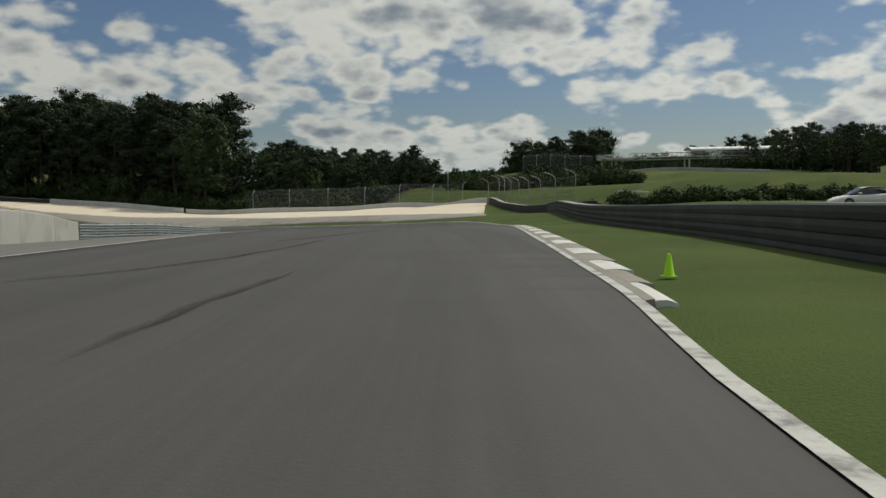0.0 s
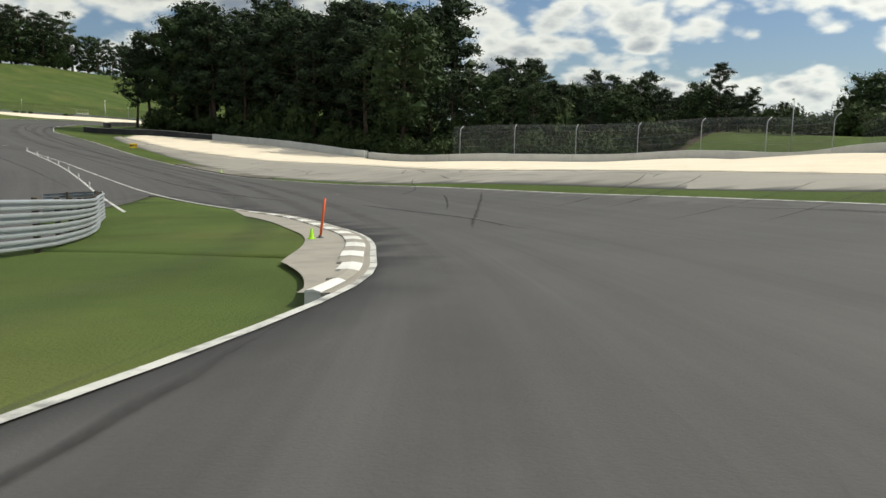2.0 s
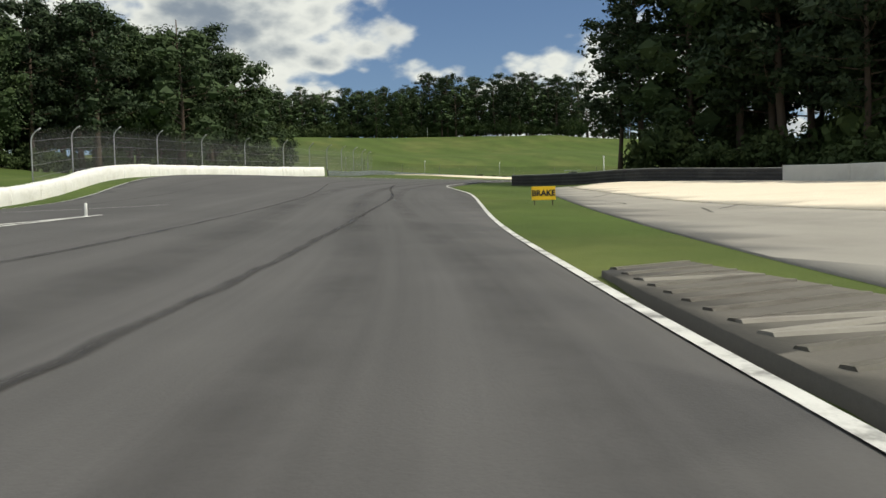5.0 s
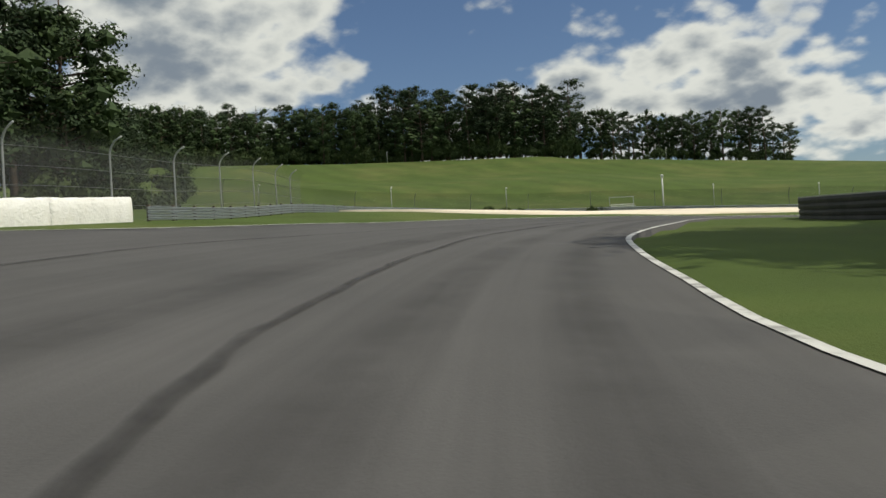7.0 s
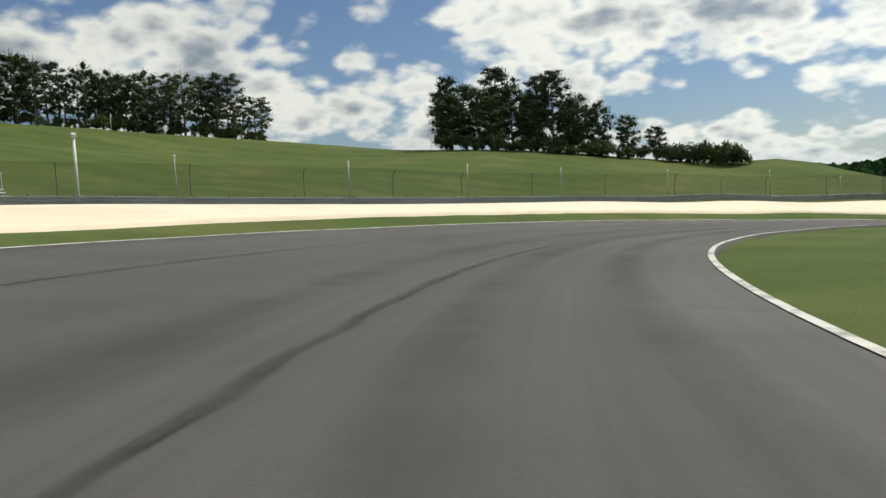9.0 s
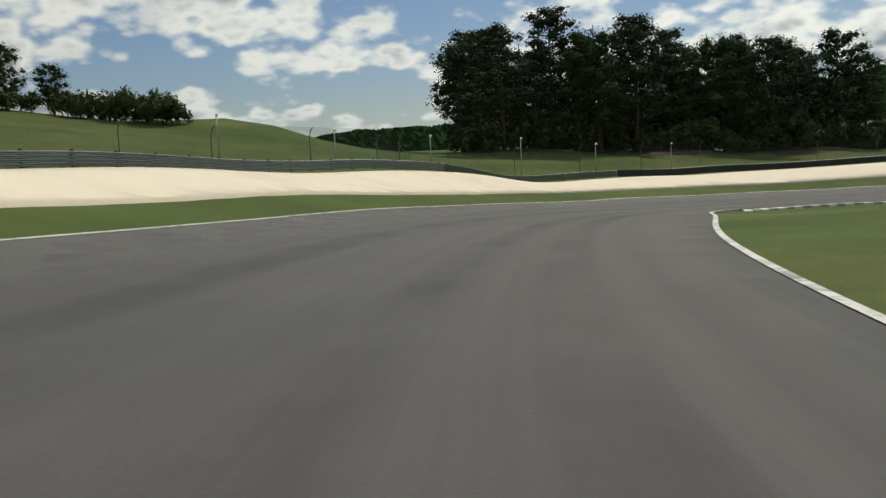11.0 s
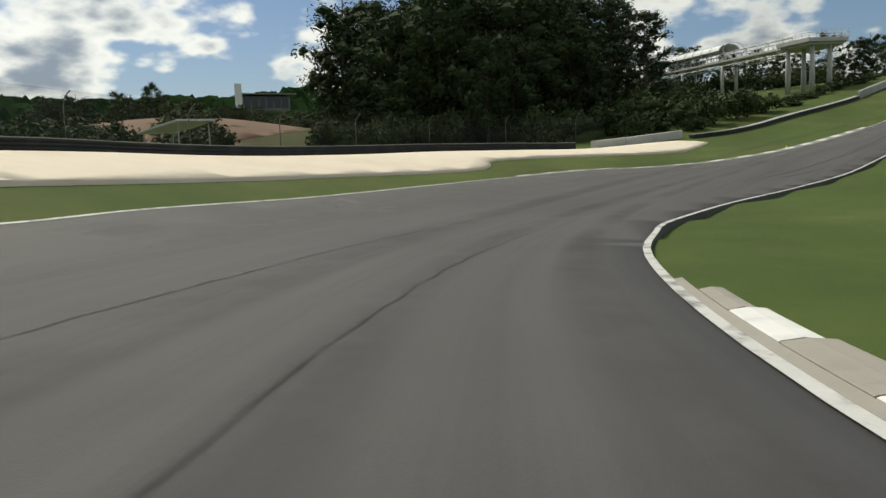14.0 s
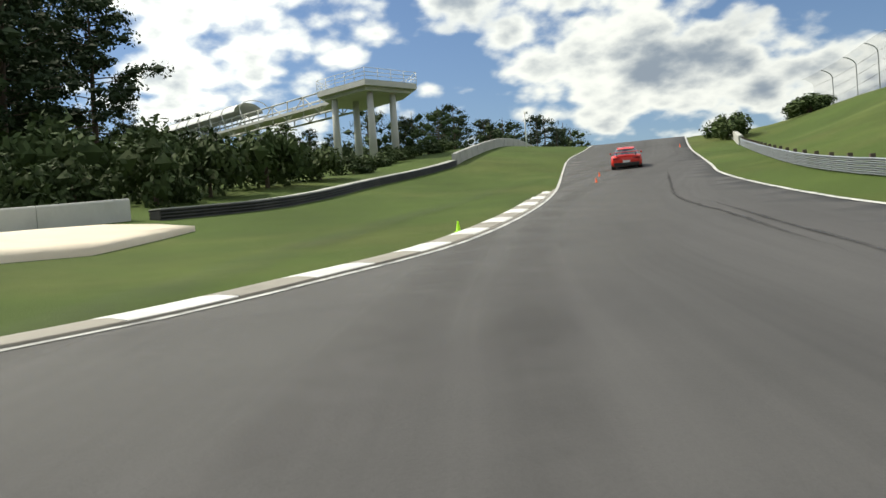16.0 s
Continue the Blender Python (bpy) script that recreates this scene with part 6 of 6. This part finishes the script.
def viewing_deck():
    """A raised deck on tapered columns at the end of a long trussed walkway, part of it under a hooped roof."""
    ob = thing("viewing_deck", "raised pale steel viewing deck with a trussed walkway on columns", "viewing deck", "")
    a, b = Vector((57.8, 269.7, 0)), Vector((160, 300.5, 0))
    axis = (b - a).normalized()
    side = Vector((axis.y, -axis.x, 0))
    length = (b - a).length

    def fl(s):
        return 11.9 + 0.022 * s

    def P(s, w, z):
        return a + axis * s + side * w + Vector((0, 0, z))

    def prism(name, corners, z0, z1, material, label=""):
        n = len(corners)
        v = [tuple(c + Vector((0, 0, z0))) for c in corners] + [tuple(c + Vector((0, 0, z1))) for c in corners]
        f = [tuple(range(n - 1, -1, -1)), tuple(range(n, 2 * n))] + [(i, (i + 1) % n, n + (i + 1) % n, n + i) for i in range(n)]
        child(name, mesh_of(name, v, f, material), ob, label)

    def bar(name, p, q, r, material):
        v, f = tube_verts([tuple(p), tuple((p + q) / 2), tuple(q)], [r] * 3, 6)
        child(name, mesh_of(name, v, f, material, True), ob)

    outline = [P(-2.5, -5.8, 0), P(-2.8, 0.4, 0), P(0.5, 1.9, 0), P(8, 1.9, 0), P(8, -1.9, 0), P(4.5, -6.5, 0)]
    prism("deck_slab", outline, 11.3, 11.85, M_CREAM)
    middle = sum(outline, Vector((0, 0, 0))) / len(outline)
    prism("deck_soffit", [c.lerp(middle, 0.12) for c in outline], 10.95, 11.3, M_CREAM)
    for i in range(len(outline)):
        p, q = outline[i], outline[(i + 1) % len(outline)]
        n = max(2, int((q - p).length / 1.3))
        for k in range(n):
            c = p.lerp(q, k / n)
            bar("baluster", c + Vector((0, 0, 11.85)), c + Vector((0, 0, 12.95)), 0.03, M_WHITE)
        for z in (12.2, 12.55, 12.95):
            bar("handrail", p + Vector((0, 0, z)), q + Vector((0, 0, z)), 0.028, M_WHITE)
    for s, w in ((-1.2, -4.3), (-1.2, -1.5), (3.3, -5.3), (3.4, -2.6)):
        c = P(s, w, 0)
        g = gz(c.x, c.y)
        v, f = tube_verts([(c.x, c.y, g - 0.3), (c.x, c.y, (g + 11) / 2), (c.x, c.y, 11)], [0.42, 0.36, 0.30], 14)
        child("column", mesh_of("column", v, f, M_CREAM, True), ob)
    # the walkway
    for w in (-1.5, 1.5):
        for k in range(29):
            s0, s1 = 8 + (length - 8) * k / 29, 8 + (length - 8) * (k + 1) / 29
            lo0, lo1 = P(s0, w, fl(s0) - 1.0), P(s1, w, fl(s1) - 1.0)
            up0, up1 = P(s0, w, fl(s0) + 1.3), P(s1, w, fl(s1) + 1.3)
            bar("bottom_chord", lo0, lo1, 0.13, M_CREAM)
            bar("top_chord", up0, up1, 0.11, M_CREAM)
            bar("upright", lo0, up0, 0.08, M_CREAM)
            bar("diagonal", lo0 if k % 2 else up0, up1 if k % 2 else lo1, 0.06, M_CREAM)
    walk_v = [tuple(P(s, w, fl(s) - 0.25 + d)) for s in (8.1, length) for w in (-1.6, 1.6) for d in (0, 0.3)]
    child("walkway_floor", mesh_of("walkway_floor", walk_v, [(0, 1, 3, 2), (4, 6, 7, 5), (0, 4, 5, 1), (2, 3, 7, 6), (1, 5, 7, 3), (0, 2, 6, 4)], M_CREAM), ob)
    # hooped roof
    n, m = 16, 9
    verts, faces = [], []
    for i in range(n + 1):
        s = 30 + (length * 0.8 - 30) * i / n
        for k in range(m + 1):
            t = math.pi * k / m
            verts.append(tuple(P(s, -2.1 * math.cos(t), fl(s) + 1.9 + 1.25 * math.sin(t))))
    for i in range(n):
        for k in range(m):
            c = i * (m + 1) + k
            faces.append((c, c + 1, c + m + 2, c + m + 1))
    child("roof_sheet", mesh_of("roof_sheet", verts, faces, M_WHITE, True), ob, "curved translucent white roof")
    for i in range(0, n + 1):
        s = 30 + (length * 0.8 - 30) * i / n - (1.5 if i == 0 else 0)
        pts = [tuple(P(s, -2.15 * math.cos(math.pi * k / 10), fl(s) + 1.95 + 1.28 * math.sin(math.pi * k / 10))) for k in range(11)]
        v, f = tube_verts(pts, [0.06] * 11, 6)
        child("hoop", mesh_of("hoop", v, f, M_WHITE, True), ob)
        for w in (-2.1, 2.1):
            bar("roof_post", P(s, w * 0.72, fl(s) - 0.2), P(s, w, fl(s) + 2.0), 0.06, M_WHITE)
    for s in (30, 46, 62, 80, 98):
        for w in (-1.4, 1.4):
            c = P(s, w, 0)
            g = gz(c.x, c.y)
            v, f = tube_verts([(c.x, c.y, g - 0.3), (c.x, c.y, (g + fl(s)) / 2), (c.x, c.y, fl(s) - 0.9)], [0.34, 0.3, 0.28], 12)
            child("column", mesh_of("column", v, f, M_CREAM, True), ob)


viewing_deck()


def far_building(x, y, z, rot):
    ob = thing("far_building", "pale flat-roofed building on a distant wooded hill", "building", "", (x, y, z))
    ob.rotation_euler = (0, 0, rot)
    bm = bmesh.new()
    box_bm(bm, 24, 10, 7, Matrix.Translation((-4, 2, 4)), 0.1)
    part("wall", bm, M_STEELDK, ob)
    bm = bmesh.new()
    box_bm(bm, 28, 14, 0.6, Matrix.Translation((-4, 0, 8.3)), 0.1)
    part("roof", bm, M_STEELDK, ob)
    bm = bmesh.new()
    box_bm(bm, 3.2, 1.2, 13, Matrix.Translation((-19.5, -7, 6.5)), 0.1)
    part("pylon", bm, M_WHITE, ob, "tall white panel")
    pane = bpy.data.meshes.new("pane")
    bm = bmesh.new()
    box_bm(bm, 3.2, 0.2, 5.6)
    bm.to_mesh(pane)
    bm.free()
    pane.materials.append(M_DARKGLASS)
    for k in range(6):
        child("window", pane, ob, "", Matrix.Translation((-14 + 3.9 * k, -3.06, 4.4)))


far_building(314.3, 447.5, 24.0, math.radians(-50))


def car(x, y, heading, paint, label, group=""):
    """A low rear-engined sports coupe."""
    sl = -0.09
    ob = thing("sports_car", label, "car", group, (x, y, gz(x, y) + 0.035))
    ahead = (x - math.sin(heading) * 2, y + math.cos(heading) * 2)
    pitch = math.atan2(gz(*ahead) - gz(2 * x - ahead[0], 2 * y - ahead[1]), 4)
    ob.rotation_euler = Euler((pitch, 0, heading), "XYZ")
    # body: sections from tail to nose; half width, sill, shoulder, crown
    secs = [(-2.18, 0.62, 0.36, 0.62, 0.66), (-2.10, 0.82, 0.24, 0.74, 0.80), (-1.75, 0.91, 0.20, 0.84, 0.90), (-1.3, 0.925, 0.18, 0.86, 0.94), (-0.7, 0.905, 0.18, 0.84, 0.92),
            (0.0, 0.89, 0.18, 0.82, 0.90), (0.7, 0.89, 0.18, 0.80, 0.88), (1.2, 0.90, 0.18, 0.78, 0.80), (1.7, 0.87, 0.20, 0.70, 0.70), (2.05, 0.76, 0.24, 0.56, 0.56), (2.2, 0.50, 0.32, 0.44, 0.45)]
    verts, faces = [], []
    ring = 12
    for yy, w, lo, sh, cr in secs:
        prof = [(-w * 0.86, lo), (-w, lo + 0.12), (-w, (lo + sh) / 2), (-w * 0.97, sh - 0.06), (-w * 0.86, sh), (-w * 0.35, cr), (w * 0.35, cr), (w * 0.86, sh), (w * 0.97, sh - 0.06), (w, (lo + sh) / 2), (w, lo + 0.12), (w * 0.86, lo)]
        verts += [(px, yy, pz) for px, pz in prof]
    for i in range(len(secs) - 1):
        for k in range(ring):
            a, b = i * ring + k, i * ring + (k + 1) % ring
            faces.append((a, a + ring, b + ring, b))
    faces += [tuple(range(ring)), tuple((len(secs) - 1) * ring + k for k in range(ring - 1, -1, -1))]
    child("body", mesh_of("body", verts, faces, paint, True), ob)
    cab = [(-1.75, 0.52, 0.86, 0.90), (-1.15, 0.60, 0.88, 1.12), (-0.55, 0.63, 0.88, 1.26), (0.0, 0.64, 0.88, 1.29), (0.45, 0.64, 0.86, 1.22), (1.15, 0.62, 0.80, 0.84)]
    verts, faces = [], []
    for yy, w, lo, hi in cab:
        verts += [(-w - 0.12, yy, lo - 0.04), (-w, yy, (lo + hi) / 2), (-w * 0.8, yy, hi), (w * 0.8, yy, hi), (w, yy, (lo + hi) / 2), (w + 0.12, yy, lo - 0.04)]
    for i in range(len(cab) - 1):
        for k in range(5):
            a = i * 6 + k
            faces.append((a, a + 6, a + 7, a + 1))
    child("cabin_glass", mesh_of("cabin_glass", verts, faces, M_DARKGLASS, True), ob, "dark tinted windows")
    roof = [(-0.95, 0.49, 1.195), (-0.55, 0.52, 1.275), (0.0, 0.53, 1.305), (0.42, 0.52, 1.24)]
    verts = [(s * w, yy, z + (0.012 if s == 0 else 0)) for yy, w, z in roof for s in (-1, 0, 1)]
    faces = [(i * 3 + k, i * 3 + k + 3, i * 3 + k + 4, i * 3 + k + 1) for i in range(3) for k in range(2)]
    child("roof", mesh_of("roof", verts, faces, paint, True), ob)
    for nm, m4, sx, sy, sz, mt, lab in (
            ("rear_wing", Matrix.Translation((0, -2.0, 1.06)), 1.5, 0.30, 0.04, paint, ""), ("bumper", Matrix.Translation((0, -2.12, 0.34)), 1.5, 0.16, 0.22, M_BLACK, "black lower bumper"),
            ("number_plate", Matrix.Translation((0, -2.205, 0.50)), 0.42, 0.02, 0.14, M_WHITE, "white plate with plain dark bars")):
        bm = bmesh.new()
        box_bm(bm, sx, sy, sz, m4, min(sx, sy, sz) * 0.3)
        part(nm, bm, mt, ob, lab)
    for sx in (-0.55, 0.55):
        bm = bmesh.new()
        box_bm(bm, 0.05, 0.18, 0.24, Matrix.Translation((sx, -1.95, 0.94)), 0.01)
        part("wing_strut", bm, M_BLACK, ob)
        bm = bmesh.new()
        box_bm(bm, 0.42, 0.08, 0.13, Matrix.Translation((sx * 1.05, -2.13, 0.68)), 0.03)
        part("tail_light", bm, M_TAIL, ob, "dark red tail light")
        bm = bmesh.new()
        box_bm(bm, 0.10, 0.2, 0.12, Matrix.Translation((sx * 1.72, 0.62, 0.92)), 0.04)
        part("mirror", bm, paint, ob)
        for yy in (-1.32, 1.25):
            tyre = child("tyre", mesh_of("tyre", *lathe([(0.20, -0.13), (0.30, -0.135), (0.325, -0.10), (0.325, 0.10), (0.30, 0.135), (0.20, 0.13)], 24), M_BELT, True), ob, "", Matrix.Translation((math.copysign(0.79, sx), yy, 0.325)) @ Matrix.Rotation(radians(90), 4, "Y"))
            child("rim", mesh_of("rim", *lathe([(0.205, -0.137), (0.19, -0.12), (0.06, -0.10), (0.05, 0.10), (0.19, 0.12), (0.205, 0.137)], 20), M_STEELDK, True), tyre)
    return ob


M_TAIL = mat("tail_light_red", (0.25, 0.008, 0.006), 0.3, vary=0.05, scale=3.0, fine=40.0, bump=0.0)
car(23.6, 268.9, math.radians(-129), M_CARRED, "low red sports coupe on the rising asphalt")
car(27, 50, math.radians(80), M_WHITE, "white car standing behind the black tyre wall")


# ---- the far land ----
def far_hills():
    """Wooded ridges round the horizon: a rough slope of tree crowns."""
    rnd = np.random.RandomState(5)
    n, rows = 1300, 26
    verts, faces = [], []
    for i in range(n):
        a = 2 * math.pi * i / n
        ridge = np.interp(math.degrees(a), (0, 10, 24, 45, 60, 75, 82, 90, 105, 130, 360), (34, 40, 50, 42, 30, 23, 19, 12, 9, 26, 34)) + 1.6 * math.sin(17 * a) + 1.2 * math.sin(41 * a)
        for k in range(rows):
            r = 470 + 8.5 * k + rnd.uniform(-3.5, 3.5)
            rise = math.sin(math.pi / 2 * min(1, (k + 0.5) / (rows - 6)))
            h = ridge * rise + rnd.uniform(-4.5, 4.0) + (0 if k else -12)
            verts.append((math.cos(a) * r - 60 + rnd.uniform(-1, 1), math.sin(a) * r + 190 + rnd.uniform(-1, 1), h))
    for i in range(n):
        j = (i + 1) % n
        for k in range(rows - 1):
            faces.append((i * rows + k, i * rows + k + 1, j * rows + k + 1))
            faces.append((i * rows + k, j * rows + k + 1, j * rows + k))
    ob = new("far_woodland", mesh_of("far_woodland", verts, faces, M_FARWOOD))
    tagged(ob, "distant hills covered in dark green woodland", "woodland", "", "stuff")


far_hills()
# forest floor and bare clay
patch("forest_floor_1", smooth_line([(-124, 212), (-121, 204), (-112, 198), (-100, 191.5), (-84, 188.3), (-66, 184), (-50, 180.6), (-30, 182), (-12, 194), (-10, 225), (-60, 225), (-110, 228), (-124, 212)], 3.0)[:-1], M_SOIL, 0.03, 4.0, "dark needle-covered soil under pines", "soil")
patch("forest_floor_2", smooth_line([(-97.7, 372.5), (-71.7, 362.5), (-37.7, 357.5), (2.3, 360.5), (7.3, 384.5), (-47.7, 391.5), (-97.7, 394.5), (-97.7, 372.5)], 3.0)[:-1], M_SOIL, 0.03, 4.0, "dark needle-covered soil under pines", "soil")
patch("scrub_ground", smooth_line([(-3.7, 355.5), (8.3, 341.5), (20.3, 327.5), (36.3, 333.5), (62.3, 337.5), (102.3, 341.5), (122.3, 369.5), (112.3, 414.5), (62.3, 424.5), (12.3, 414.5), (-1.7, 389.5), (-3.7, 355.5)], 3.0)[:-1], M_SCRUB, 0.03, 5.0, "rough olive and brown scrub ground beyond the fence", "scrub")
patch("clay_bank", smooth_line([(10.3, 364.5), (32.3, 353.5), (58.3, 347.5), (88.3, 355.5), (92.3, 385.5), (52.3, 401.5), (22.3, 389.5), (10.3, 364.5)], 3.0)[:-1], M_CLAY, 0.05, 4.0, "bare reddish clay bank beyond the fence", "soil")
